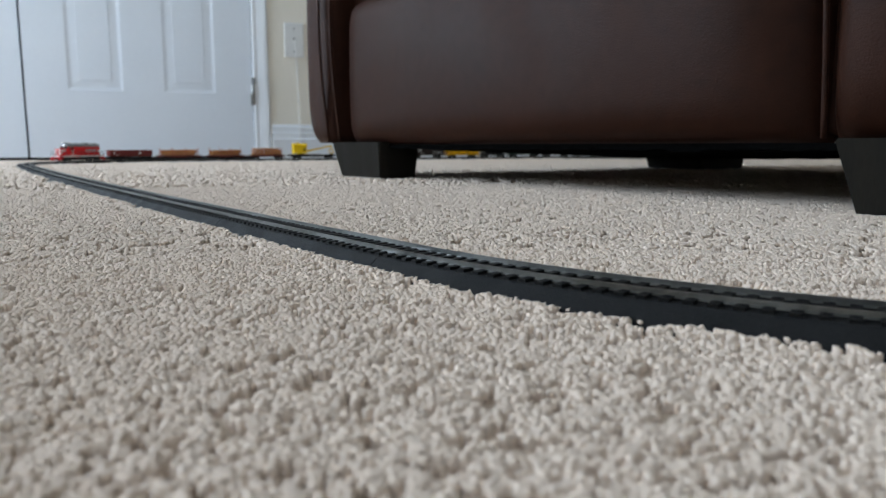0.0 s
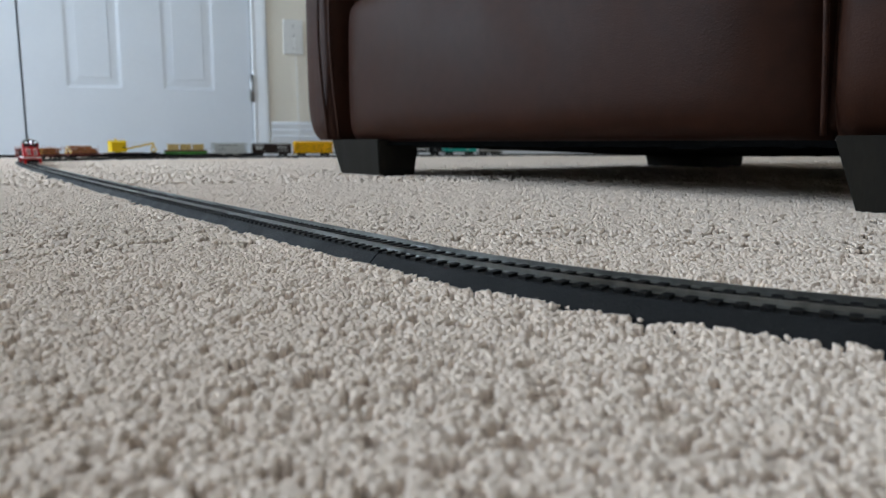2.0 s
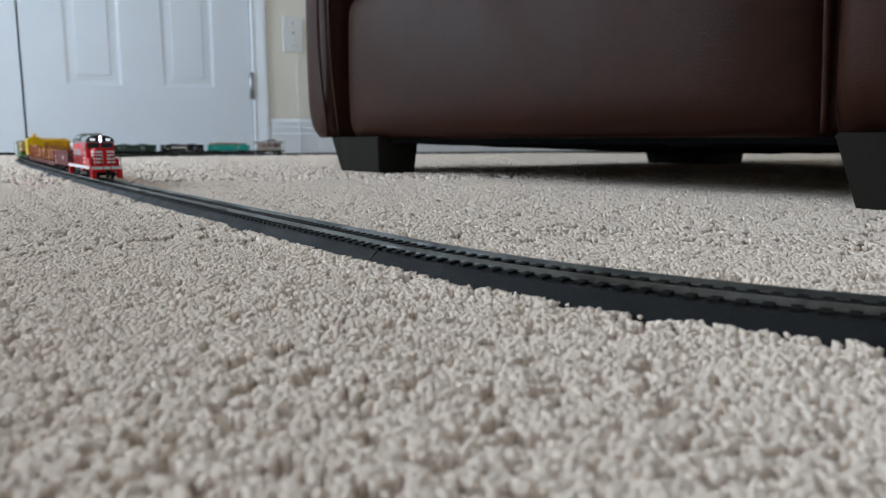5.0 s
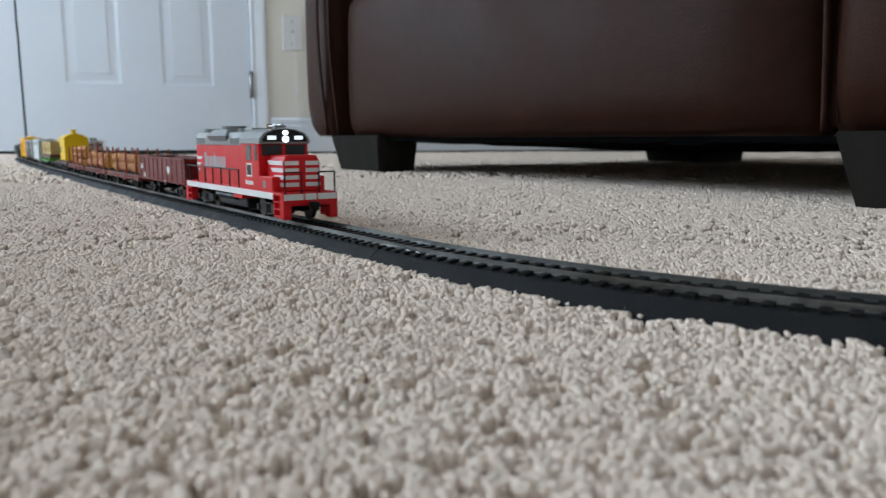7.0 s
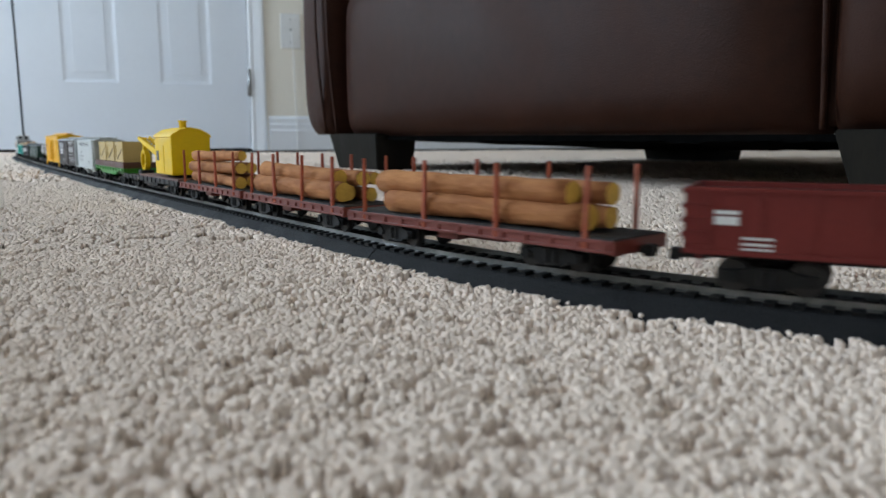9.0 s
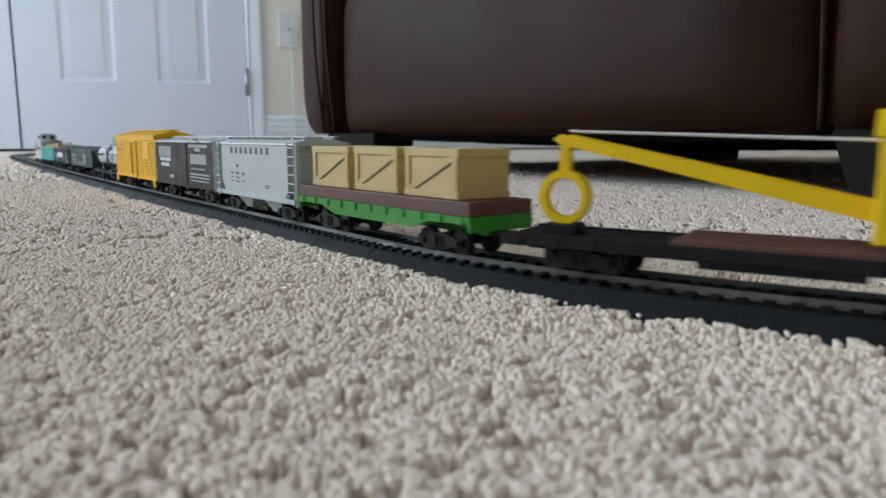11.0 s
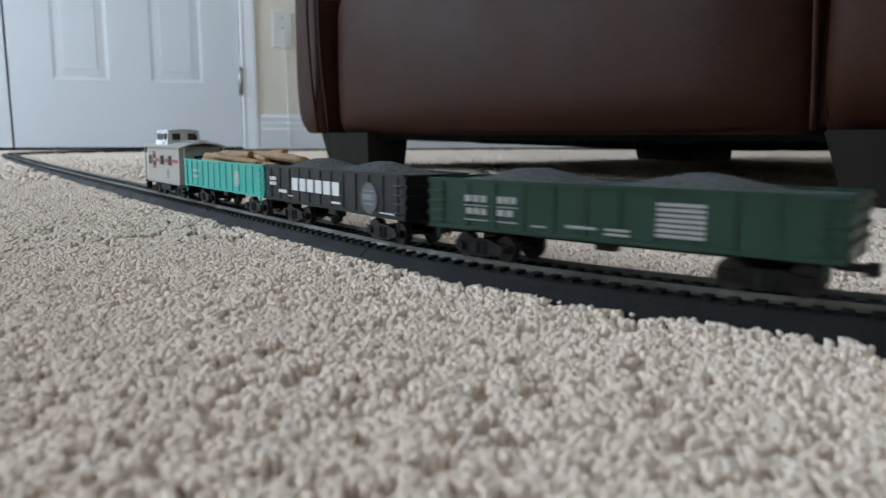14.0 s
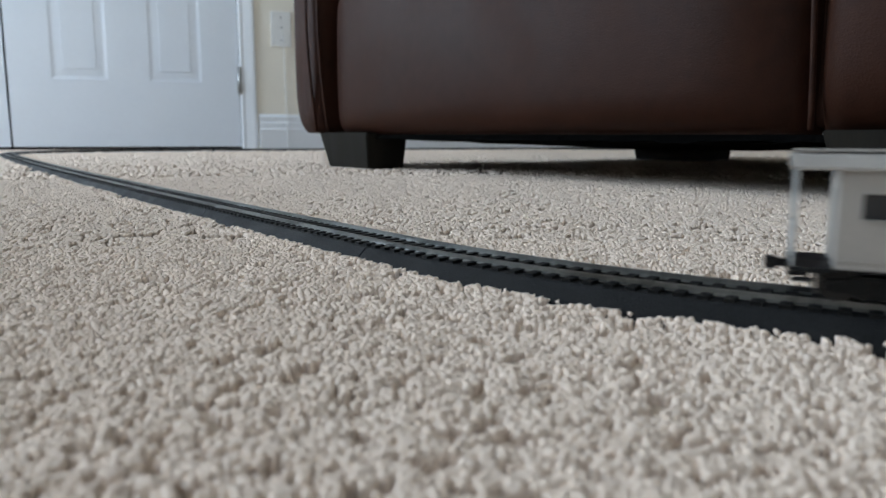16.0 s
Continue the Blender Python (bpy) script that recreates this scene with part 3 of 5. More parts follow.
TWIG = surface("dry_twig_wood", (0.50, 0.33, 0.175), 0.75, other=(0.20, 0.11, 0.048), scale=70, fine=300, stretch=(0.4, 1, 1), bump=0.0008, bump_scale=300)
TWIG_END = surface("broken_twig_wood", (0.55, 0.26, 0.08), 0.7, other=(0.38, 0.15, 0.04), scale=140, fine=700)
YELLOW = surface("chrome_yellow_moulding", (0.95, 0.50, 0.003), 0.45, spread=0.10, scale=50, fine=600, specular=0.3)
LEMON = surface("lemon_yellow_moulding", (0.93, 0.60, 0.005), 0.45, spread=0.10, scale=50, fine=600, specular=0.3)
DECK = surface("brown_deck_planks", (0.15, 0.060, 0.043), 0.65, spread=0.4, scale=60, fine=500, bump=0.0003, bump_scale=300)
BLACK_DECK = surface("black_deck_planks", (0.028, 0.026, 0.025), 0.7, spread=0.4, scale=60, fine=500, bump=0.0003, bump_scale=300)
GREEN_SILL = surface("bright_green_moulding", (0.04, 0.27, 0.028), 0.42, spread=0.2, scale=50, fine=600)
CRATE = surface("tan_crate_moulding", (0.60, 0.43, 0.16), 0.5, spread=0.15, scale=40, fine=500, stretch=(1, 1, 4), bump=0.0002, bump_scale=300)
CRATE_DARK = surface("dark_crate_strip", (0.13, 0.085, 0.04), 0.6)
LIGHT_GREY = surface("light_grey_moulding", (0.50, 0.525, 0.51), 0.42, spread=0.08, scale=50, fine=600)
DARK_PRINT = surface("dark_grey_print", (0.11, 0.115, 0.12), 0.5, spread=0.2)
BROWN = surface("dark_brown_moulding", (0.034, 0.022, 0.018), 0.5, spread=0.2, scale=50, fine=600, specular=0.2)
SILVER = surface("silver_paint", (0.60, 0.62, 0.63), 0.34, 0.55, spread=0.1, scale=60, fine=900)
TANK_WHITE = surface("off_white_tank", (0.58, 0.575, 0.56), 0.32, spread=0.1, scale=50, fine=700, coat=0.2)
PRINT_RED = surface("red_print", (0.52, 0.03, 0.025), 0.45)
PRINT_BLUE = surface("blue_print", (0.035, 0.045, 0.30), 0.45)
GOND_GREEN = surface("dark_green_moulding", (0.013, 0.055, 0.036), 0.42, spread=0.2, scale=50, fine=600)
TEAL = surface("teal_moulding", (0.008, 0.46, 0.385), 0.38, spread=0.12, scale=50, fine=600, coat=0.1)
GRAVEL = surface("grey_gravel_load", (0.23, 0.235, 0.24), 0.95, other=(0.065, 0.067, 0.07), scale=500, fine=1800, bump=0.002, bump_scale=1200, specular=0.1)
CABOOSE_GREY = surface("warm_grey_moulding", (0.46, 0.43, 0.395), 0.45, spread=0.08, scale=50, fine=600)
LAMP_WHITE = glow("headlight_glow", (0.78, 0.82, 1.0), 3.2)
BOARD_WHITE = glow("number_board_glow", (0.80, 0.92, 1.0), 0.9)
AMBER = surface("amber_beacon", (0.60, 0.30, 0.10), 0.25)

MM = 0.001


def blocks(name, material, parent, specs, bevel=0.25, label="", smooth=False):
    """One part made of blocks, in millimetres: x0, x1, y0, y1, z0, z1."""
    bm = bmesh.new()
    for s in specs:
        box(bm, *[v * MM for v in s], bevel=bevel * MM)
    return part(name, bm, material, parent, label, smooth)


def each_block(name, material, parent, specs, bevel=0.25, label=""):
    """One part for every block."""
    for q in specs:
        blocks(name, material, parent, [q], bevel, label)


def each_bar(name, material, parent, specs, label=""):
    """One part for every round bar."""
    for q in specs:
        bars(name, material, parent, [q], label=label)


def bars(name, material, parent, specs, bevel=0.25, label=""):
    """Round bars in millimetres: from, to, radius."""
    bm = bmesh.new()
    for a, b, r in specs:
        rod(bm, [v * MM for v in a], [v * MM for v in b], r * MM, seg=8)
    return part(name, bm, material, parent, label)


def plank_outline(name, material, parent, outline, y0, y1, label=""):
    bm = bmesh.new()
    prism_y(bm, [(u * MM, v * MM) for u, v in outline], y0 * MM, y1 * MM)
    return part(name, bm, material, parent, label)


def shell_x(name, material, parent, outline, x0, x1, label="", bevel=0.3, smooth=False):
    bm = bmesh.new()
    prism_x(bm, [(u * MM, v * MM) for u, v in outline], x0 * MM, x1 * MM)
    if bevel:
        bmesh.ops.bevel(bm, geom=bm.edges[:], offset=bevel * MM, segments=1, affect="EDGES")
    return part(name, bm, material, parent, label, smooth)


def print_bars(parent, side, rects, material, y, name="marking", label="printed bar"):
    """Flat printed bars on a side wall: x0, x1, z0, z1 in millimetres. Bars that touch make one mark, all others are marks of their own."""
    groups = []
    for r in rects:
        for g in groups:
            if any(r[0] < q[1] + 0.02 and q[0] < r[1] + 0.02 and r[2] < q[3] + 0.02 and q[2] < r[3] + 0.02 for q in g):
                g.append(r)
                break
        else:
            groups.append([r])
    a, b = sorted((side * y, side * (y + 0.12)))
    for g in groups:
        bm = bmesh.new()
        for x0, x1, z0, z1 in g:
            box(bm, min(x0, x1) * MM, max(x0, x1) * MM, a * MM, b * MM, z0 * MM, z1 * MM)
        part(name, bm, material, parent, label)


def word_bars(x0, width, z0, height, count, gap=0.25):
    """Blocks as wide as the characters of a word."""
    w = width / count
    return [(x0 + i * w, x0 + (i + 1 - gap) * w, z0, z0 + height) for i in range(count)]


def build_truck(car, x, long=False):
    """A four-wheel truck that pivots under its car."""
    base = 30.0 if long else 21.0
    r = 5.6 if long else 5.0
    bm = bmesh.new()
    for s in (-1, 1):
        y = s * 11.2
        pts = [(-base / 2 - 3.5, r - 1.4), (-base / 2 - 3.2, r + 1.8), (-base / 2 + 2.6, r + 2.2), (-4.5, r + 3.4), (4.5, r + 3.4), (base / 2 - 2.6, r + 2.2), (base / 2 + 3.2, r + 1.8),
               (base / 2 + 3.5, r - 1.4), (base / 2 - 3.0, r - 1.8), (4.5, r - 3.4), (-4.5, r - 3.4), (-base / 2 + 3.0, r - 1.8)]
        a, b = sorted((y - 1.0, y + 1.0))
        prism_y(bm, [(u * MM, v * MM) for u, v in pts], a * MM, b * MM)
        for k in (-1, 1):
            rod(bm, (k * base / 2 * MM, (y + s * 0.8) * MM, r * MM), (k * base / 2 * MM, (y + s * 2.0) * MM, r * MM), 1.9 * MM, seg=10)
            rod(bm, (k * 1.8 * MM, (y + s * 0.8) * MM, (r - 2.4) * MM), (k * 1.8 * MM, (y + s * 0.8) * MM, (r + 2.4) * MM), 1.1 * MM, seg=8)
    box(bm, -3.4 * MM, 3.4 * MM, -10.5 * MM, 10.5 * MM, (r + 0.2) * MM, (r + 3.0) * MM, 0.3 * MM)
    rod(bm, (0, 0, (r + 2.5) * MM), (0, 0, 11.5 * MM), 3.0 * MM, seg=10)
    truck = part("truck", bm, BLACKENED, car, "blackened truck frame")
    truck.matrix_basis = pose(x * MM, 0, 0)
    for k in (-1, 1):
        bm = bmesh.new()
        cx = k * base / 2 * MM
        rod(bm, (cx, -10.4 * MM, r * MM), (cx, 10.4 * MM, r * MM), 1.1 * MM, seg=8)
        for s in (-1, 1):
            y = s * 8.6
            rod(bm, (cx, (y - 1.1) * MM, r * MM), (cx, (y + 1.1) * MM, r * MM), r * MM, seg=24)
            rod(bm, (cx, (s * 7.2 - 0.35) * MM, r * MM), (cx, (s * 7.2 + 0.35) * MM, r * MM), (r + 0.8) * MM, seg=24)
        part("wheelset", bm, WHEEL_METAL, truck, "dark metal wheelset")
    return truck


def build_coupler(car, x, side):
    bm = bmesh.new()
    e = side
    a, b = sorted((x - e * 6, x + e * 3.2))
    box(bm, a * MM, b * MM, -1.5 * MM, 1.5 * MM, 8.4 * MM, 10.8 * MM, 0.2 * MM)
    a, b = sorted((x + e * 2.6, x + e * 6.4))
    box(bm, a * MM, b * MM, -2.6 * MM * 1, 1.0 * MM, 7.6 * MM, 11.6 * MM, 0.4 * MM)
    box(bm, a * MM, (b - 0.6) * MM, 1.0 * MM, 3.0 * MM, 8.2 * MM, 11.0 * MM, 0.4 * MM)
    part("coupler", bm, BLACKENED, car, "black hook coupler")


def new_car(name, label, category, length, truck_half, long=False):
    car = thing(name, label, category, "cars of the train")
    trucks = [(build_truck(car, truck_half, long), 1), (build_truck(car, -truck_half, long), -1)]
    build_coupler(car, length / 2, 1)
    build_coupler(car, -length / 2, -1)
    return car, trucks


def build_locomotive(length):
    h = length / 2                      # over the platforms
    car, trucks = new_car("locomotive", "bright red and grey model diesel locomotive with lit headlights", "model locomotive", length, 58, True)
    blocks("frame", BLACK, car, [(-h + 8, h - 8, -14, 14, 11.2, 13.0)])
    blocks("walkway", RED, car, [(-h + 4, h - 4, -17, 17, 14.6, 16.2), (12, 27, -17, 17, 9.5, 14.6)], label="bright red walkway")
    for s in (-1, 1):
        blocks("sill", WHITE, car, [(-h + 5, h - 14, s * 17.35 - 0.35, s * 17.35 + 0.35, 12.2, 15.8)], 0.1, "white sill stripe")
    blocks("fuel_tank", BLACK, car, [(-30, 24, -12.5, 12.5, 3.2, 11.5)], 1.5, "black fuel tank")
    bars("air_tank", BLACK, car, [((-28, s * 14, 9.6), (10, s * 14, 9.6), 1.8) for s in (-1, 1)], label="black air reservoir")
    # long hood: red below, grey above
    x0, x1 = -h + 12, 25
    shell_x("long_hood", RED, car, [(-11.5, 16), (11.5, 16), (11.5, 41.5), (-11.5, 41.5)], x0, x1, "bright red engine hood", 0.4)
    shell_x("hood_roof", GREY, car, [(-11.6, 41.4), (11.6, 41.4), (11.6, 46.5), (9.5, 50.0), (-9.5, 50.0), (-11.6, 46.5)], x0 - 0.1, x1 + 6, "grey hood roof", 0.5)
    for s in (-1, 1):
        y0, y1 = sorted((s * 11.5, s * 11.95))
        for i in range(11):
            for start in (x0 + 3, -6):
                bm = bmesh.new()
                box(bm, (start + i * 1.6) * MM, (start + 0.9 + i * 1.6) * MM, y0 * MM, y1 * MM, 42.6 * MM, 46.2 * MM)
                part("louvre", bm, GREY, car)
    # flared blister and fans on the roof
    bm = bmesh.new()
    lo = [(-46, -11.6, 44.0), (-14, -11.6, 44.0), (-14, 11.6, 44.0), (-46, 11.6, 44.0)]
    mid = [(-50, -13.6, 47.6), (-10, -13.6, 47.6), (-10, 13.6, 47.6), (-50, 13.6, 47.6)]
    top = [(-44, -9.5, 51.8), (-16, -9.5, 51.8), (-16, 9.5, 51.8), (-44, 9.5, 51.8)]
    rings = [[bm.verts.new([c * MM for c in p]) for p in ring] for ring in (lo, mid, top)]
    bm.faces.new(rings[0]), bm.faces.new(rings[2])
    for a, b in zip(rings, rings[1:]):
        for i in range(4):
            bm.faces.new((a[i], a[(i + 1) % 4], b[(i + 1) % 4], b[i]))
    part("brake_blister", bm, GREY, car, "flared grey roof blister")
    for x, r, z in ((-70, 8.0, 52.6), (-30, 8.5, 54.0), (-4, 6.0, 52.4)):
        bm = bmesh.new()
        rod(bm, (x * MM, 0, 49.5 * MM), (x * MM, 0, z * MM), r * MM, seg=24)
        part("roof_fan", bm, GREY, car, "round grey roof fan")
    blocks("roof_hatch", GREY, car, [(6, 20, -6, 6, 49.5, 52.4)], 0.5)
    # cab
    shell_x("cab", RED, car, [(-16, 16), (16, 16), (16, 43.0), (-16, 43.0)], 25, 55, "bright red cab", 0.5)
    bm = bmesh.new()
    arch = [(-16.4, 42.8), (16.4, 42.8), (16.2, 45.6), (13.0, 49.2), (7.0, 51.2), (0, 51.8), (-7.0, 51.2), (-13.0, 49.2), (-16.2, 45.6)]
    prism_x(bm, [(u * MM, v * MM) for u, v in arch], 22 * MM, 57.5 * MM)
    bmesh.ops.bevel(bm, geom=bm.edges[:], offset=0.5 * MM, segments=2, affect="EDGES")
    part("cab_roof", bm, GREY, car, "rounded grey cab roof")
    for s in (-1, 1):
        for a, b in ((34.5, 42.5), (48.5, 52.0)):
            y0, y1 = sorted((s * 15.9, s * 16.25))
            blocks("side_window", GLASS, car, [(a, b, y0, y1, 33, 42.0)], 0.1, "dark side window")
    blocks("windshield", GLASS, car, [(54.8, 55.3, -14, -1.0, 36.0, 42.2), (54.8, 55.3, 1.0, 14, 36.0, 42.2)], 0.1, "dark windshield")
    shell_x("headlight_panel", BLACK, car, [(-14.5, 44.0), (14.5, 44.0), (14.2, 45.8), (11.6, 48.6), (6.4, 50.6), (0, 51.2), (-6.4, 50.6), (-11.6, 48.6), (-14.2, 45.8)], 57.4, 57.8, "black panel behind the headlights", 0.1)
    for s in (-1, 1):
        blocks("number_board", BOARD_WHITE, car, [(57.6, 58.3, s * 8.6 - 2.7, s * 8.6 + 2.7, 45.2, 47.4)], 0.1, "glowing number board")
        blocks("number_board_frame", BLACK, car, [(57.2, 58.0, s * 8.6 - 3.3, s * 8.6 + 3.3, 44.7, 47.9)], 0.1)
    for z in (45.4, 49.2):
        bm = bmesh.new()
        rod(bm, (56 * MM, 0, z * MM), (59.0 * MM, 0, z * MM), (1.5 if z > 47 else 1.8) * MM, seg=16)
        part("headlight", bm, LAMP_WHITE, car, "glowing white headlight")
    bars("beacon", AMBER, car, [((34, 0, 51.3), (34, 0, 54.6), 1.9)], label="amber roof beacon")
    bars("horn", STEEL, car, [((42, -3, 53), (52, -3, 53), 0.8), ((40, 0, 53.6), (54, 0, 53.6), 0.9), ((42, 3, 53), (51, 3, 53), 0.8), ((45, 0, 51), (45, 0, 53.5), 0.8)], label="metal roof horns")
    # low nose with white stripes
    shell_x("nose", RED, car, [(-11.5, 16), (11.5, 16), (11.5, 33.0), (9.5, 36.5), (-9.5, 36.5), (-11.5, 33.0)], 55, 81, "bright red low nose", 0.9)
    for k, z in enumerate((19.0, 23.0, 27.0, 31.0)):
        blocks("nose_stripe", WHITE, car, [(80.9, 81.25, -10.6, -2.2, z, z + 2.3), (80.9, 81.25, 2.2, 10.6, z, z + 2.3)], 0.05, "white nose stripe")
        for s in (-1, 1):
            y0, y1 = sorted((s * 11.45, s * 11.7))
            bm = bmesh.new()
            prism_y(bm, [(u * MM, v * MM) for u, v in ((81 - 9 - k * 5.0, z + 2.3), (81 - 5.5 - k * 5.0, z), (80.4, z), (80.4, z + 2.3))], y0 * MM, y1 * MM)
            part("side_stripe", bm, WHITE, car, "white side stripe")
    for s in (-1, 1):
        y0, y1 = sorted((s * 11.45, s * 11.7))
        for k in range(3):
            z = 31.5 - k * 4.2
            bm = bmesh.new()
            prism_y(bm, [(u * MM, v * MM) for u, v in ((x0 + 0.2, z), (x0 + 0.2, z + 2.0), (x0 + 14 - k * 3.2, z + 2.0), (x0 + 10.5 - k * 3.2, z))], y0 * MM, y1 * MM)
            part("rear_stripe", bm, WHITE, car, "white slanted stripe")
        print_bars(car, s, word_bars(-62, 46, 26.5, 7.5, 10, 0.28) + [(-62, -57.5, 26.5, 36.5), (-41, -38.5, 26.5, 36.0), (-30, -28, 24.0, 34)], PALE, 11.5)
        print_bars(car, s, [(34, 43, 23.4, 24.4), (34, 43, 30.4, 31.4), (34, 34.8, 24.4, 30.4), (42.2, 43, 24.4, 30.4)], WHITE, 16.0, "emblem", "white and black emblem")
        print_bars(car, s, [(35, 42, 24.6, 30.2)], BLACK, 16.0, "emblem")
        print_bars(car, s, word_bars(32, 13, 18.6, 2.4, 4), WHITE, 16.0)
        blocks("battery_box", RED, car, [(56, 76, *sorted((s * 11.4, s * 16.6)), 16, 24.5)], 0.5)
        print_bars(car, s, [(62, 66, 18, 22)], GREY, 16.6, "vent")
    # pilots, steps
    for e in (-1, 1):
        xa, xb = sorted((e * (h - 4), e * h))
        blocks("pilot", RED, car, [(xa, xb, -17, 17, 9.0, 16.0)] + [(xa - 2, xb, s * 14.5 - 2.5, s * 14.5 + 2.5, 1.6, 9.2) for s in (-1, 1)], 0.5, "bright red pilot")
        for s in (-1, 1):
            y0, y1 = sorted((s * 12.2, s * 17.2))
            x2, x3 = sorted((e * (h - 14), e * (h - 4)))
            blocks("step_well", RED, car, [(x2, x2 + 1, y0, y1, 2.4, 15), (x3 - 1, x3, y0, y1, 2.4, 15), (x2, x3, y0, y1, 2.4, 3.4), (x2, x3, y0, y1, 6.6, 7.4), (x2, x3, y0, y1, 10.6, 11.4)], 0.15, "bright red step well")
        x4 = e * (h + 0.15)
        blocks("pilot_stripe", WHITE, car, [(*sorted((x4 - 0.3, x4 + 0.1)), -16.5, -4.5, 12.2, 15.6), (*sorted((x4 - 0.3, x4 + 0.1)), -3.5, 3.5, 12.2, 15.6), (*sorted((x4 - 0.3, x4 + 0.1)), 4.5, 16.5, 12.2, 15.6)], 0.05, "white pilot stripe")
        # end railing
        specs = [((e * (h - 0.6), y, 16), (e * (h - 0.6), y, 27.5), 0.5) for y in (-15.5, -5.5, 5.5, 15.5)]
        specs += [((e * (h - 0.6), -15.5, 27.5), (e * (h - 0.6), -5.5, 27.5), 0.35), ((e * (h - 0.6), 5.5, 27.5), (e * (h - 0.6), 15.5, 27.5), 0.35)]
        bars("end_railing", BLACK, car, specs, label="thin black end railing")
    for s in (-1, 1):
        xs = [x0 + i * (x1 - x0 - 4) / 6 for i in range(7)]
        specs = [((x, s * 16.6, 15.5), (x, s * 16.6, 27.0), 0.5) for x in xs] + [((xs[0] - 8, s * 16.6, 27), (xs[-1], s * 16.6, 27), 0.45), ((xs[0] - 8, s * 16.6, 15.5), (xs[0] - 8, s * 16.6, 27), 0.35)]
        bars("side_railing", BLACK, car, specs, label="thin black side railing")
    return car, trucks


def build_gondola(name, label, length, paint, top, ribs, load="", marks=(), truck_half=46, floor_z=12.4):
    car, trucks = new_car(name, label, "model gondola", length, truck_half)
    h = length / 2
    w = 16.5
    f0 = floor_z
    u = [(-w - 0.5, f0), (w + 0.5, f0), (w + 0.5, f0 + 1.4), (w, f0 + 1.4), (w, top - 1.2), (w + 0.6, top - 1.2), (w + 0.6, top + 0.2), (w - 1.2, top + 0.2), (w - 1.2, f0 + 1.2),
         (-w + 1.2, f0 + 1.2), (-w + 1.2, top + 0.2), (-w - 0.6, top + 0.2), (-w - 0.6, top - 1.2), (-w, top - 1.2), (-w, f0 + 1.4), (-w - 0.5, f0 + 1.4)]
    bm = bmesh.new()
    prism_x(bm, [(p * MM, q * MM) for p, q in u], -h * MM, h * MM)
    part("tub", bm, paint, car)
    for e in (-1, 1):
        xa, xb = sorted((e * h, e * (h - 1.0)))
        specs = [(xa, xb, -w, w, floor_z, top)]
        for z in (0.28, 0.5, 0.72, 0.94):
            x2, x3 = sorted((e * h, e * (h + 0.9)))
            specs.append((x2, x3, -w, w, floor_z + (top - floor_z) * z - 0.8, floor_z + (top - floor_z) * z + 0.8))
        wall = blocks("end_wall", paint, car, specs[:1], 0.2)
        each_block("end_rib", paint, wall, specs[1:], 0.2)
        # ladder rungs at the corner
        specs = []
        for s in (-1, 1):
            for k in range(4):
                z = floor_z + 3 + k * (top - floor_z - 4) / 4
                specs.append(((e * (h - 8), s * (w + 0.9), z), (e * (h - 1), s * (w + 0.9), z), 0.3))
            specs.append(((e * (h - 5), s * (w + 0.3), floor_z - 4.5), (e * (h - 5), s * (w + 0.3), floor_z), 0.5))
        each_bar("grab_iron", paint, car, specs)
    for i in range(ribs):
        x = -h + length * (i + 0.5) / ribs
        for s in (-1, 1):
            y0, y1 = sorted((s * w, s * (w + 0.45)))
            blocks("rib", paint, car, [(x - 0.6, x + 0.6, y0, y1, floor_z + 0.5, top - 1)], 0.1)
    blocks("underframe", BLACK, car, [(-h + 3, h - 3, -4, 4, 9.4, floor_z), (-4, 4, -13, -9, 8.8, floor_z)], 0.4)
    for rects, mat in marks:
        for s in (-1, 1):
            print_bars(car, s, [(x0 * -s, x1 * -s, z0, z1) if s > 0 else (x0, x1, z0, z1) for x0, x1, z0, z1 in rects], mat, w + 0.47 if ribs else w)
    if load == "gravel":
        bm = bmesh.new()
        nx, ny = 60, 14
        g = []
        seed = len(name) * 3.7
        for i in range(nx + 1):
            row = []
            for j in range(ny + 1):
                x, y = -h + 1.2 + (length - 2.4) * i / nx, -w + 1.1 + (2 * w - 2.2) * j / ny
                z = top - 1.0 + 5.4 * max(0, math.sin(math.pi * j / ny)) ** 0.8 * (0.55 + 0.45 * math.sin(i / nx * 6.283 * 2.3 + seed)) * min(1, 6 * min(i, nx - i) / nx)
                z += 0.5 * noise.noise(Vector((x * 0.6, y * 0.6, seed))) + 0.3 * noise.noise(Vector((x * 1.7, y * 1.7, seed)))
                row.append(bm.verts.new((x * MM, y * MM, z * MM)))
            g.append(row)
        for i in range(nx):
            for j in range(ny):
                bm.faces.new((g[i][j], g[i + 1][j], g[i + 1][j + 1], g[i][j + 1]))
        part("gravel_load", bm, GRAVEL, car, "heaped grey gravel load", True)
    elif load == "dark":
        blocks("coal_load", BLACK, car, [(-h + 1.2, h - 1.2, -w + 1.2, w - 1.2, top - 5, top - 1.6)], 0.3, "flat black load")
    return car, trucks


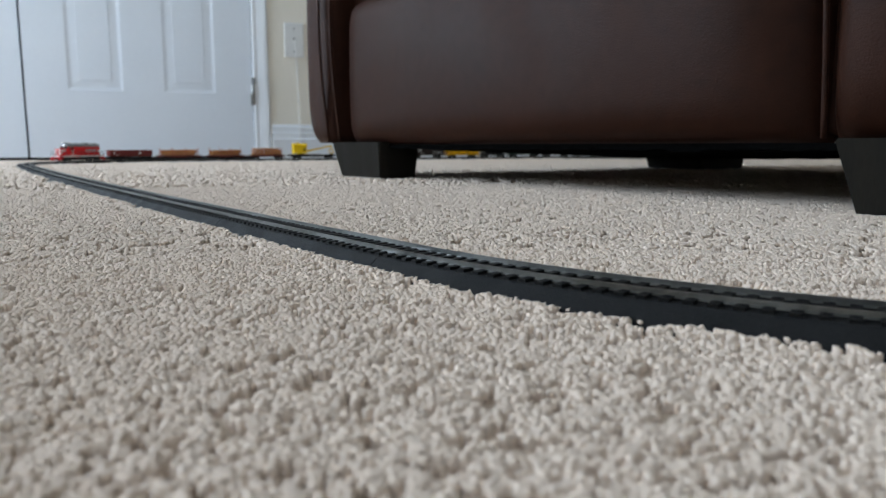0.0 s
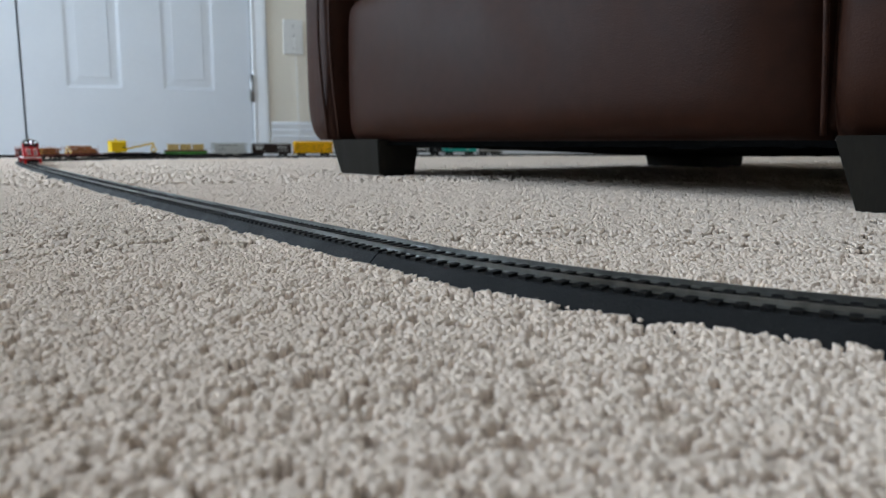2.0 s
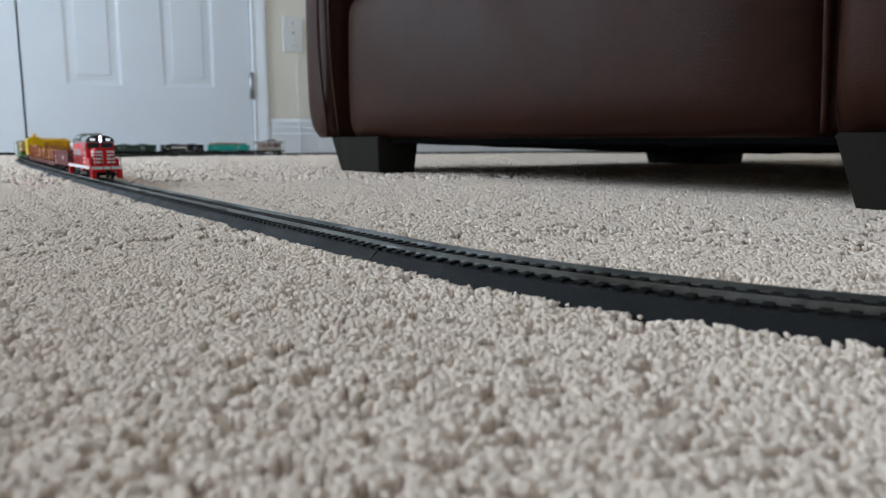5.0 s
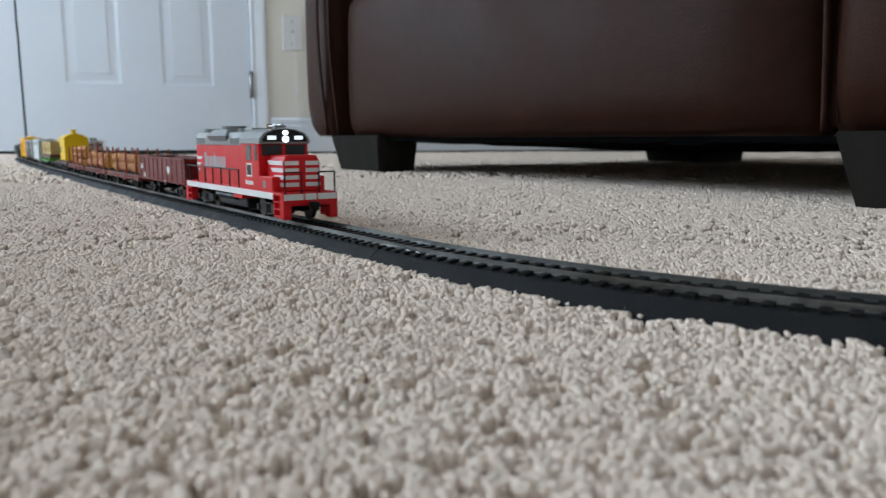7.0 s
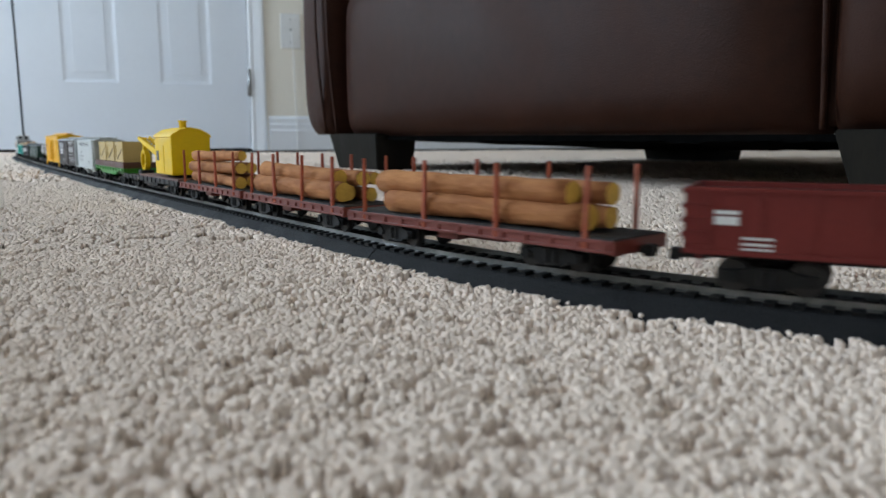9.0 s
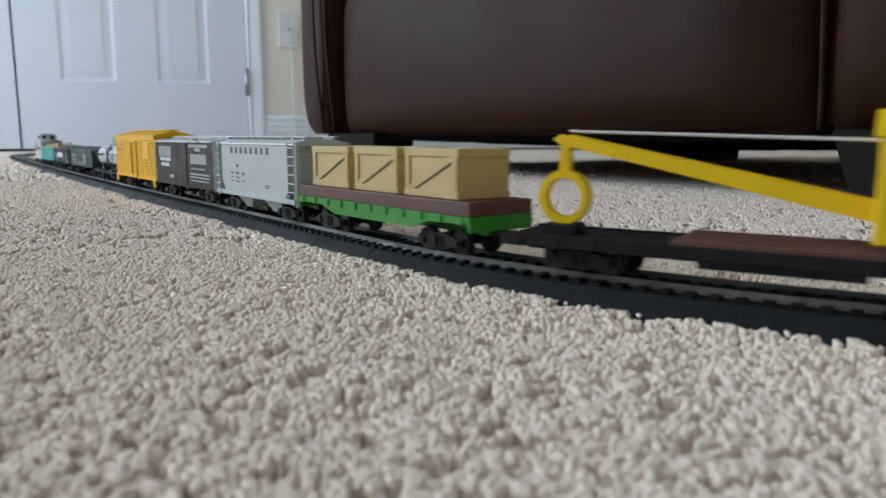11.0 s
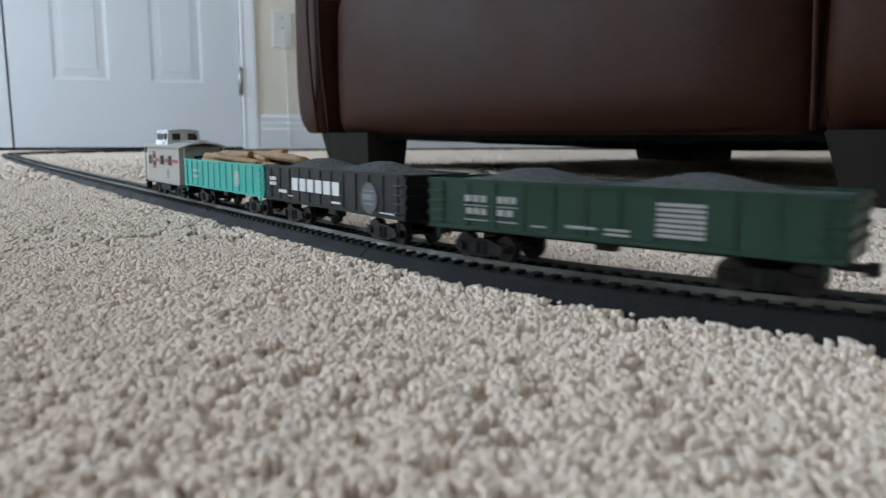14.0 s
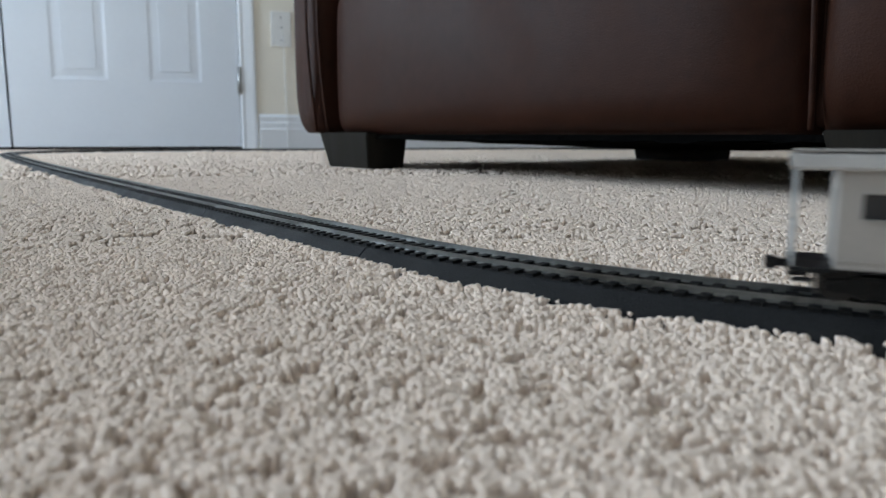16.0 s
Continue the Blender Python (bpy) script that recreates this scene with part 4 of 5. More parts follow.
def wavy_log(bm, a, b, r, rng, seg=10, rings=12, bend=1.2):
    """A log with knots and a slight bend, in millimetres."""
    a, b = Vector(a), Vector(b)
    ph = rng.uniform(0, 6)
    d = (b - a).normalized()
    up = Vector((0, 0, 1)) if abs(d.z) < 0.9 else Vector((1, 0, 0))
    u = d.cross(up).normalized()
    v = u.cross(d)
    rows = []
    for i in range(rings + 1):
        t = i / rings
        c = a.lerp(b, t) + u * bend * math.sin(t * 3 + ph) * 0.5 + v * bend * math.sin(t * 2.3 + ph * 2) * 0.4
        row = []
        for k in range(seg):
            ang = 6.2832 * k / seg
            rr = r * (1.06 - 0.14 * t + 0.06 * math.sin(t * 9 + ph) + 0.16 * noise.noise(Vector((t * 11 + ph, math.cos(ang) * 1.5, math.sin(ang) * 1.5))))
            row.append(bm.verts.new((c + u * math.cos(ang) * rr + v * math.sin(ang) * rr) * MM))
        rows.append(row)
    for p, q in zip(rows, rows[1:]):
        for k in range(seg):
            bm.faces.new((p[k], p[(k + 1) % seg], q[(k + 1) % seg], q[k]))
    return rows


def add_log(name, parent, a, b, r, rng, wood, end_wood, seg=10, bend=1.2, label=""):
    bm = bmesh.new()
    rows = wavy_log(bm, a, b, r, rng, seg, bend=bend)
    ends = [rows[0], rows[-1]]
    for ring in ends:
        bm.faces.new([v for v in ring]).material_index = 1
    log = part(name, bm, wood, parent, label, False)
    log.data.materials.append(end_wood)
    for p in log.data.polygons:
        p.use_smooth = len(p.vertices) == 4
    return log


def build_log_car(length, seed):
    rng = random.Random(seed)
    car, trucks = new_car("log_car", "oxide red model flat car with staked peeled logs", "model log car", length, 44)
    h = length / 2
    blocks("deck", BLACK_DECK, car, [(-h, h, -15.5, 15.5, 12.6, 13.6)] + [(-h + i * length / 30 + 0.3, -h + (i + 1) * length / 30 - 0.3, -15.3, 15.3, 13.5, 13.9) for i in range(30)], 0.05, "black planked deck")
    for s in (-1, 1):
        y0, y1 = sorted((s * 15.4, s * 16.4))
        specs = [(-h, h, y0, y1, 12.2, 13.4), (-h, h, y0, y1, 9.0, 10.0), (-h, h, *sorted((s * 15.2, s * 15.6)), 9.8, 12.4)]
        for i in range(13):
            x = -h + 3 + (length - 6) * i / 12
            specs.append((x - 1.1, x + 1.1, y0, y1 + (0.4 if s > 0 else 0) , 9.0, 13.4))
        blocks("side_sill", OXIDE, car, specs, 0.15, "oxide red sill with stake pockets")
    for e in (-1, 1):
        xa, xb = sorted((e * (h - 1), e * (h + 0.6)))
        blocks("end_sill", OXIDE, car, [(xa, xb, -16.2, 16.2, 8.6, 13.4)], 0.3)
    blocks("underframe", OXIDE, car, [(-h + 4, h - 4, -5, -3, 6.8, 12.4), (-h + 4, h - 4, 3, 5, 6.8, 12.4), (-16, -4, -12, -5.4, 5.8, 12.4), (-8, 14, -3, 3, 5.6, 12.4), (2, 16, 5.4, 12, 6, 12.4)], 0.4)
    for s in (-1, 1):
        for k in range(4):
            x = -h + 12 + (length - 24) * k / 3
            tilt = rng.uniform(-1.2, 1.2)
            bm = bmesh.new()
            rod(bm, (x * MM, s * 15.4 * MM, 10 * MM), ((x + tilt) * MM, (s * 15.2 + rng.uniform(-0.5, 0.5)) * MM, 37.5 * MM), 1.15 * MM, 0.9 * MM, seg=6)
            part("stake", bm, STAKE, car, "thin orange-red stake")
    # y, row, radius of each log
    spots = [(-8.4, 0, 5.2), (0.9, 0, 4.6), (9.4, 0, 4.8), (-7.8, 1, 4.7), (2.4, 1, 4.4)]
    if seed == 2:
        spots = [(-8.6, 0, 5.4), (1.4, 0, 4.2), (9.6, 0, 4.0), (-8.0, 1, 4.6), (1.8, 1, 4.0), (9.4, 1, 3.6)]
    if seed == 3:
        spots = [(-9.6, 0, 4.0), (-0.4, 0, 4.0), (8.8, 0, 4.2), (-9.2, 1, 3.8), (0.4, 1, 3.9), (-7.4, 2, 3.6)]
    for y, row, r in spots:
        z = 13.9 + r + row * 8.4
        l = h - 17 + rng.uniform(-6, 5)
        m = rng.uniform(-5, 5)
        add_log("log", car, (-l + m, y, z), (l + m, y + rng.uniform(-1.2, 1.2), z + rng.uniform(-0.4, 0.6)), r, rng, BARK, LOG_END, 14, 2.0, "peeled orange log with yellow sawn ends")
    return car, trucks


def build_crane_car(length):
    car, trucks = new_car("crane_car", "black model flat car carrying a yellow work crane", "model crane car", length, 62)
    h = length / 2
    blocks("deck", DECK, car, [(-h + 62, h, -16, 16, 12.0, 14.6)], 0.4, "brown raised deck")
    blocks("flatbed", BLACK, car, [(-h, h, -16, 16, 9.5, 12.2), (-h + 6, h - 6, -5, 5, 6.5, 9.6), (-22, 26, -15, 15, 6.0, 9.6)], 0.4, "black flat car bed")
    for s in (-1, 1):
        blocks("side_rail", BLACK, car, [(-h, h, *sorted((s * 15.8, s * 16.8)), 9.0, 13.0)] + [(-h + 6 + i * 14, -h + 9 + i * 14, *sorted((s * 16, s * 17.3)), 9, 13) for i in range(13)], 0.15)
    bars("turntable", BLACK, car, [((48, 0, 14.4), (48, 0, 17), 12)], label="black turntable")
    # house with an arched roof
    arch = [(-15.5, 17), (15.5, 17), (15.5, 46.0), (14.4, 48.6), (8.0, 52.4), (0, 54.0), (-8.0, 52.4), (-14.4, 48.6), (-15.5, 46.0)]
    shell_x("house", LEMON, car, arch, 26, 76, "lemon yellow crane house with an arched roof", 0.6)
    bm = bmesh.new()
    prism_x(bm, [(u * MM, v * MM) for u, v in [(-16.2, 47.2), (-15.0, 49.2), (-8.2, 53.2), (0, 54.8), (8.2, 53.2), (15.0, 49.2), (16.2, 47.2), (15.4, 46.6), (8, 52.0), (0, 53.6), (-8, 52.0), (-15.4, 46.6)]], 24.5 * MM, 77.5 * MM)
    part("house_roof", bm, LEMON, car)
    bars("chimney", LEMON, car, [((56, 0, 53), (56, 0, 60), 3.0), ((56, 0, 59), (56, 0, 60.4), 3.6)], label="yellow chimney stub")
    for s in (-1, 1):
        y0, y1 = sorted((s * 15.4, s * 15.8))
        blocks("house_window", GLASS, car, [(31, 38, y0, y1, 28, 36)], 0.1, "dark window")
        blocks("house_door", LEMON, car, [(44, 53, y0, y1 + (0.3 if s > 0 else 0), 18, 40)], 0.15)
    # boom of two channels with lacing
    a0, a1 = (28, 24), (-74, 46)
    for s in (-1, 1):
        bm = bmesh.new()
        y = s * 5.0
        prism_y(bm, [(u * MM, v * MM) for u, v in ((a0[0], a0[1] - 2), (a0[0], a0[1] + 4), (a1[0], a1[1] + 1.8), (a1[0] - 3, a1[1]), (a1[0], a1[1] - 1.8))], (y - 0.7) * MM, (y + 0.7) * MM)
        part("boom_side", bm, LEMON, car, "lemon yellow boom channel")
    specs = []
    for i in range(11):
        t0, t1 = i / 11, (i + 1) / 11
        p = [a0[k] + (a1[k] - a0[k]) * t0 for k in (0, 1)]
        q = [a0[k] + (a1[k] - a0[k]) * t1 for k in (0, 1)]
        specs.append(((p[0], -5 if i % 2 else 5, p[1] + 1), (q[0], 5 if i % 2 else -5, q[1] + 1), 0.7))
    bars("boom_lacing", LEMON, car, specs)
    bars("hoist_rope", WHITE, car, [((30, 0, 46), (-73, 0, 49.0), 0.35), ((30, 3, 45.6), (-73, 3, 48.6), 0.3)], label="pale hoist rope")
    blocks("tackle", LEMON, car, [(-76, -72, -1.8, 1.8, 35, 47)], 0.3, "yellow tackle link")
    bm = bmesh.new()
    n = 28
    ring = []
    for i in range(n):
        a = 6.2832 * i / n
        for r, y in ((7.0, -2.2), (9.8, -2.2), (9.8, 2.2), (7.0, 2.2)):
            ring.append(bm.verts.new(((-74 + r * math.cos(a)) * MM, y * MM, (25.4 + r * math.sin(a)) * MM)))
    for i in range(n):
        for k in range(4):
            p, q = i * 4, ((i + 1) % n) * 4
            bm.faces.new((ring[p + k], ring[p + (k + 1) % 4], ring[q + (k + 1) % 4], ring[q + k]))
    part("hook_ring", bm, LEMON, car, "lemon yellow hanging ring")
    blocks("ring_rest", BLACK, car, [(-80, -68, -6, 6, 12, 16)], 0.4)
    return car, trucks


def build_crate_car(length):
    car, trucks = new_car("crate_car", "bright green model flat car with three tan crates", "model flat car", length, 46)
    h = length / 2
    for s in (-1, 1):
        y0, y1 = sorted((s * 15.2, s * 16.6))
        plank_outline("side_sill", GREEN_SILL, car, [(-h, 17.2), (-h, 14.4), (-h + 26, 13.8), (-h + 38, 10.0), (h - 38, 10.0), (h - 26, 13.8), (h, 14.4), (h, 17.2)], y0, y1, "bright green fish-belly sill")
        for i in range(11):
            x = -h + 5 + (length - 10) * i / 10
            blocks("stake_pocket", GREEN_SILL, car, [(x - 1.2, x + 1.2, *sorted((s * 16.5, s * 17.3)), 13.8, 17.0)], 0.15)
    blocks("underframe", GREEN_SILL, car, [(-h + 1, h - 1, -15.2, 15.2, 13.6, 16.8), (-h - 0.4, -h + 1.2, -16.4, 16.4, 11.0, 17.2), (h - 1.2, h + 0.4, -16.4, 16.4, 11.0, 17.2), (-h + 4, h - 4, -4, 4, 8.6, 13.7)], 0.3)
    blocks("deck", DECK, car, [(-h, h, -16.4, 16.4, 17.2, 23.0)], 0.5, "brown wooden load deck")
    pitch = (length - 16) / 3
    for i in range(3):
        c = -h + 8 + pitch * (i + 0.5)
        a, b = c - pitch / 2 + 3.4, c + pitch / 2 - 3.4
        crate = blocks("crate", CRATE, car, [(a, b, -13, 13, 23.0, 43.4)], 0.4, "tan wooden crate with a diagonal brace")
        for s in (-1, 1):
            y0, y1 = sorted((s * 13, s * 13.8))
            for q in ((a, b, y0, y1, 23.2, 26.2), (a, b, y0, y1, 40.2, 43.6), (a, a + 3, y0, y1, 26.2, 40.2), (b - 3, b, y0, y1, 26.2, 40.2)):
                blocks("board", CRATE, crate, [q], 0.2)
            y0, y1 = sorted((s * 12.9, s * 13.6))
            plank_outline("brace", CRATE, crate, [(a + 3, 26.2), (a + 6, 26.2), (b - 3, 38.6), (b - 3, 40.2), (b - 6, 40.2), (a + 3, 27.8)], y0, y1)
            # dark strip along the lower edge of the brace
            y0, y1 = sorted((s * 12.95, s * 13.25))
            plank_outline("brace_strip", CRATE_DARK, crate, [(a + 6.2, 26.2), (a + 7.6, 26.2), (b - 3, 37.6), (b - 3, 38.6)], y0, y1, "dark strip along the brace")
        for u0, u1 in ((a - 0.8, a), (b, b + 0.8)):
            for z0, z1 in ((23.2, 26.2), (40.2, 43.6)):
                blocks("board", CRATE, crate, [(u0, u1, -13.8, 13.8, z0, z1)], 0.2)
    return car, trucks


def build_hopper(length):
    car, trucks = new_car("hopper", "light grey covered model hopper with sloped ends", "model hopper", length, 42)
    h = length / 2
    w = 16.0
    body = [(-h + 16, 13.4), (-h + 10, 20), (-h + 10, 44.6), (h - 10, 44.6), (h - 10, 20), (h - 16, 13.4)]
    bm = bmesh.new()
    prism_y(bm, [(u * MM, v * MM) for u, v in body], -w * MM, w * MM)
    part("body", bm, LIGHT_GREY, car)
    roof = [(-w - 0.8, 44.2), (w + 0.8, 44.2), (w + 0.4, 45.6), (w * 0.55, 47.6), (-w * 0.55, 47.6), (-w - 0.4, 45.6)]
    shell_x("roof", LIGHT_GREY, car, roof, -h + 2, h - 2, "light grey roof", 0.3)
    for i in range(5):
        x = -h + 14 + (length - 28) * i / 4
        bm = bmesh.new()
        rod(bm, (x * MM, 0, 47.2 * MM), (x * MM, 0, 49.2 * MM), 6.2 * MM, seg=20)
        part("roof_hatch", bm, LIGHT_GREY, car, "round roof hatch")
    blocks("running_board", LIGHT_GREY, car, [(-h, h, -9.5, -7.0, 48.8, 49.5), (-h, h, 7.0, 9.5, 48.8, 49.5)] + [(-h + 5 + i * (length - 10) / 8 - 1, -h + 5 + i * (length - 10) / 8 + 1, y - 1, y + 1, 46.6, 49) for i in range(9) for y in (-8.2, 8.2)], 0.1, "light grey roof walk")
    blocks("side_sill", LIGHT_GREY, car, [(-h + 1, h - 1, *sorted((s * (w - 1), s * (w + 0.6))), 11.0, 13.8) for s in (-1, 1)], 0.2)
    for e in (-1, 1):
        specs = [(*sorted((e * (h - 2.2), e * (h - 0.6))), s * 15 - 0.8, s * 15 + 0.8, 9.5, 46) for s in (-1, 1)]
        specs += [(*sorted((e * (h - 16), e * h)), -w, w, 11.2, 12.6), (*sorted((e * (h - 11), e * (h - 9.6))), -9.0, -7.6, 12, 46), (*sorted((e * (h - 11), e * (h - 9.6))), 7.6, 9, 12, 46)]
        blocks("end_frame", LIGHT_GREY, car, specs, 0.2, "open light grey end frame")
        rungs = []
        for s in (-1, 1):
            for k in range(7):
                z = 13 + k * 5.0
                rungs.append(((e * (h - 9), s * (w + 0.8), z), (e * (h - 1), s * (w + 0.8), z), 0.4))
            for x in (h - 9, h - 1):
                rungs.append(((e * x, s * (w + 0.8), 11), (e * x, s * (w + 0.8), 46), 0.4))
        for k in range(6):
            rungs.append(((e * (h + 0.2), -14, 14 + k * 5), (e * (h + 0.2), -6, 14 + k * 5), 0.35))
        each_bar("ladder_bar", LIGHT_GREY, car, rungs, "light grey ladder bar")
    for c in (-22, 22):
        bm = bmesh.new()
        up = [(-16, -14), (16, -14), (16, 14), (-16, 14)]
        lo = [(-5, -10), (5, -10), (5, 10), (-5, 10)]
        a = [bm.verts.new(((c + u) * MM, v * MM, 13.6 * MM)) for u, v in up]
        b = [bm.verts.new(((c + u) * MM, v * MM, 3.6 * MM)) for u, v in lo]
        bm.faces.new(a), bm.faces.new(b)
        for i in range(4):
            bm.faces.new((a[i], a[(i + 1) % 4], b[(i + 1) % 4], b[i]))
        part("discharge_bay", bm, LIGHT_GREY, car, "sloped discharge bay")
    blocks("centre_sill", LIGHT_GREY, car, [(-h + 1, h - 1, -3.4, 3.4, 8.2, 12)], 0.2)
    for s in (-1, 1):
        f = (lambda r: [(-b, -a, c, d) for a, b, c, d in r]) if s > 0 else (lambda r: r)
        print_bars(car, s, f(word_bars(-36, 66, 38.5, 4.2, 8, 0.5)), DARK_PRINT, w)
        print_bars(car, s, f([(-27, -22, 29.6, 31.4), (-36, -31.5, 25.2, 26.4), (-36, -32, 22.6, 23.6), (-36, -31.5, 20, 21), (-27, -22, 24.8, 26.6), (-27, -22.5, 22.4, 23.4), (-27, -22, 19.8, 20.8), (-17, -12.5, 24.6, 26.2), (-17, -13, 20.4, 21.4), (20, 26, 19.4, 20.2), (20, 26, 18.2, 18.8)]), DARK_PRINT, w)
    return car, trucks


def build_boxcar(length):
    car, trucks = new_car("boxcar", "dark brown model boxcar with silver roof and ends", "model boxcar", length, 46)
    h, w = length / 2, 16.5
    shell_x("body", BROWN, car, [(-w, 10.4), (w, 10.4), (w, 44.6), (-w, 44.6)], -h, h, "", 0.3)
    shell_x("roof", SILVER, car, [(-w - 0.8, 44.0), (w + 0.8, 44.0), (w + 0.8, 45.0), (0, 48.2), (-w - 0.8, 45.0)], -h - 0.6, h + 0.6, "silver peaked roof", 0.2)
    blocks("roof_walk", SILVER, car, [(-h - 1, h + 1, -3, 3, 48.0, 48.8)], 0.1)
    each_block("roof_rib", SILVER, car, [(-h + length * i / 12 - 0.4, -h + length * i / 12 + 0.4, -15, 15, 46.0, 46.8) for i in range(1, 12)], 0.1)
    for e in (-1, 1):
        specs = [(*sorted((e * h, e * (h + 0.6))), -w - 0.3, w + 0.3, 10.4, 44.6)]
        for k in range(9):
            specs.append((*sorted((e * h, e * (h + 1.4))), -w + 1.5, w - 1.5, 12 + k * 3.6, 13.8 + k * 3.6))
        wall = blocks("end_wall", SILVER, car, specs[:1], 0.3, "silver corrugated end")
        each_block("end_rib", SILVER, wall, specs[1:], 0.3)
        rungs = [((e * (h - 6.5), s * (w + 0.7), 12 + k * 4.4), (e * (h - 1), s * (w + 0.7), 12 + k * 4.4), 0.3) for s in (-1, 1) for k in range(7)]
        each_bar("grab_iron", BROWN, car, rungs)
    for s in (-1, 1):
        y0, y1 = sorted((s * w, s * (w + 0.6)))
        blocks("sliding_door", BROWN, car, [(-9, 12, y0, y1, 11.4, 43.2)], 0.2, "dark brown sliding door")
        each_block("door_track", BROWN, car, [(-12, 30, y0, y1 + (0.4 if s > 0 else -0), 43.2, 44.2), (-12, 30, y0, y1, 10.4, 11.2)], 0.1)
        f = (lambda r: [(-b, -a, c, d) for a, b, c, d in r]) if s > 0 else (lambda r: r)
        print_bars(car, s, f(word_bars(-h + 10, 34, 32.4, 8.4, 6, 0.26)), PALE, w)
        print_bars(car, s, f(word_bars(-h + 12, 30, 29.0, 2.6, 9, 0.2) + word_bars(-h + 15, 23, 24.8, 2.8, 7, 0.2) + [(-h + 38, -h + 49, 17.4, 18.2), (-h + 38, -h + 49, 16.0, 16.6), (-6, -1, 33.4, 34.2), (2, 7, 33.2, 34.0)]), WHITE, w + (0.0))
        print_bars(car, s, f(word_bars(h - 54, 42, 40.4, 2.2, 14, 0.25) + word_bars(h - 40, 12, 37.6, 2.4, 3, 0.2) + [(h - 50, h - 18, 24.6, 25.4), (h - 54, h - 10, 20.4, 21.6), (h - 54, h - 10, 18.2, 19.2), (h - 52, h - 12, 15.8, 16.6)]), PALE, w)
        print_bars(car, s, f(word_bars(h - 51, 36, 28.4, 7.2, 7, 0.22)), PALE, w)
    blocks("underframe", BLACK, car, [(-h + 3, h - 3, -4, 4, 8.6, 10.6), (-6, 2, -13, -8, 7.6, 10.5)], 0.4)
    return car, trucks


def build_stock_car(length):
    car, trucks = new_car("stock_car", "chrome yellow slatted model stock car", "model stock car", length, 46)
    h, w = length / 2, 16.6
    shell_x("roof", YELLOW, car, [(-w - 0.8, 48.2), (w + 0.8, 48.2), (w + 0.8, 49.4), (0, 53.4), (-w - 0.8, 49.4)], -h - 0.6, h + 0.6, "chrome yellow peaked roof", 0.2)
    blocks("roof_walk", YELLOW, car, [(-h - 1.5, h + 1.5, -4, 4, 53.4, 54.4)], 0.1)
    each_block("roof_rib", YELLOW, car, [(-h + length * i / 12 - 0.5, -h + length * i / 12 + 0.5, -15.5, 15.5, 50.0, 51.0) for i in range(1, 12)], 0.1)
    blocks("floor_frame", YELLOW, car, [(-h, h, -w, w, 10.4, 13.0)], 0.3)
    # solid black block added to stand for the shade inside the car
    blocks("shade_core", BLACK, car, [(-h + 2, h - 2, -13.6, 13.6, 13.0, 48.0)], 0.3, "added black block for the shade behind the slats")
    rows = 14
    posts = [-h + 1.2, -h + 17, -h + 33, -h + 49, -11, 13, h - 49, h - 33, h - 17, h - 1.2]
    for s in (-1, 1):
        y0, y1 = sorted((s * (w - 1.3), s * (w - 0.1)))
        for k in range(rows):
            z = 13.4 + k * 2.46
            blocks("slat", YELLOW, car, [(-h, h, y0, y1, z, z + 1.78)], 0.12)
        y0, y1 = sorted((s * (w - 1.5), s * (w + 0.15)))
        for x in posts:
            blocks("post", YELLOW, car, [(x - 0.9, x + 0.9, y0, y1, 10.6, 48.4)], 0.2)
        blocks("side_board", YELLOW, car, [(-h, h, y0, y1, 45.0, 48.6)], 0.2)
        y0, y1 = sorted((s * (w - 1.2), s * (w + 1.3)))
        blocks("stock_door", YELLOW, car, [(-10, 12, y0, y1, 11.6, 13.6), (-10, -7.6, y0, y1, 11.6, 45), (9.6, 12, y0, y1, 11.6, 45), (-10, 12, y0, y1, 43, 45)], 0.2, "slatted sliding door")
        y0, y1 = sorted((s * (w - 0.2), s * (w + 0.7)))
        y2, y3 = sorted((s * (w - 1.2), s * (w + 0.05)))
        d = [((-h + 18, 43), (-h + 32, 14)), ((h - 18, 43), (h - 32, 14)), ((-h + 34, 14), (-h + 48, 43)), ((h - 34, 14), (h - 48, 43))]
        for (xa, za), (xb, zb) in d:
            plank_outline("diagonal_brace", YELLOW, car, [(xa - 1.2, za), (xa + 1.2, za), (xb + 1.2, zb), (xb - 1.2, zb)], y2, y3)
        blocks("sign_board", YELLOW, car, [(h - 37 if s < 0 else -h + 18, h - 18 if s < 0 else -h + 37, y0, y1 + (0.3 if s > 0 else 0), 29.0, 43.0)], 0.15, "plain yellow sign board")
        xb = -h + 8 if s < 0 else h - 28
        print_bars(car, s, [(xb, xb + 20, 35.4, 36.8)], STAKE, w + 0.85)
    for e in (-1, 1):
        specs = [(*sorted((e * (h - 1.2), e * h)), -w, w, 10.6, 49)]
        for k in range(9):
            specs.append((*sorted((e * h, e * (h + 0.9))), -w, w, 12.2 + k * 4.05, 14.5 + k * 4.05))
        specs += [(*sorted((e * (h - 6), e * (h - 1.6))), s * 16.6 - 0.8, s * 16.6 + 0.8, 5.4, 10.6) for s in (-1, 1)]
        wall = blocks("end_wall", YELLOW, car, specs[:1], 0.3, "chrome yellow ribbed end")
        each_block("end_rib", YELLOW, wall, specs[1:], 0.3)
    blocks("underframe", BLACK, car, [(-h + 3, h - 3, -4, 4, 8.6, 10.4), (-6, 2, -13, -8, 7.6, 10.4)], 0.4)
    return car, trucks


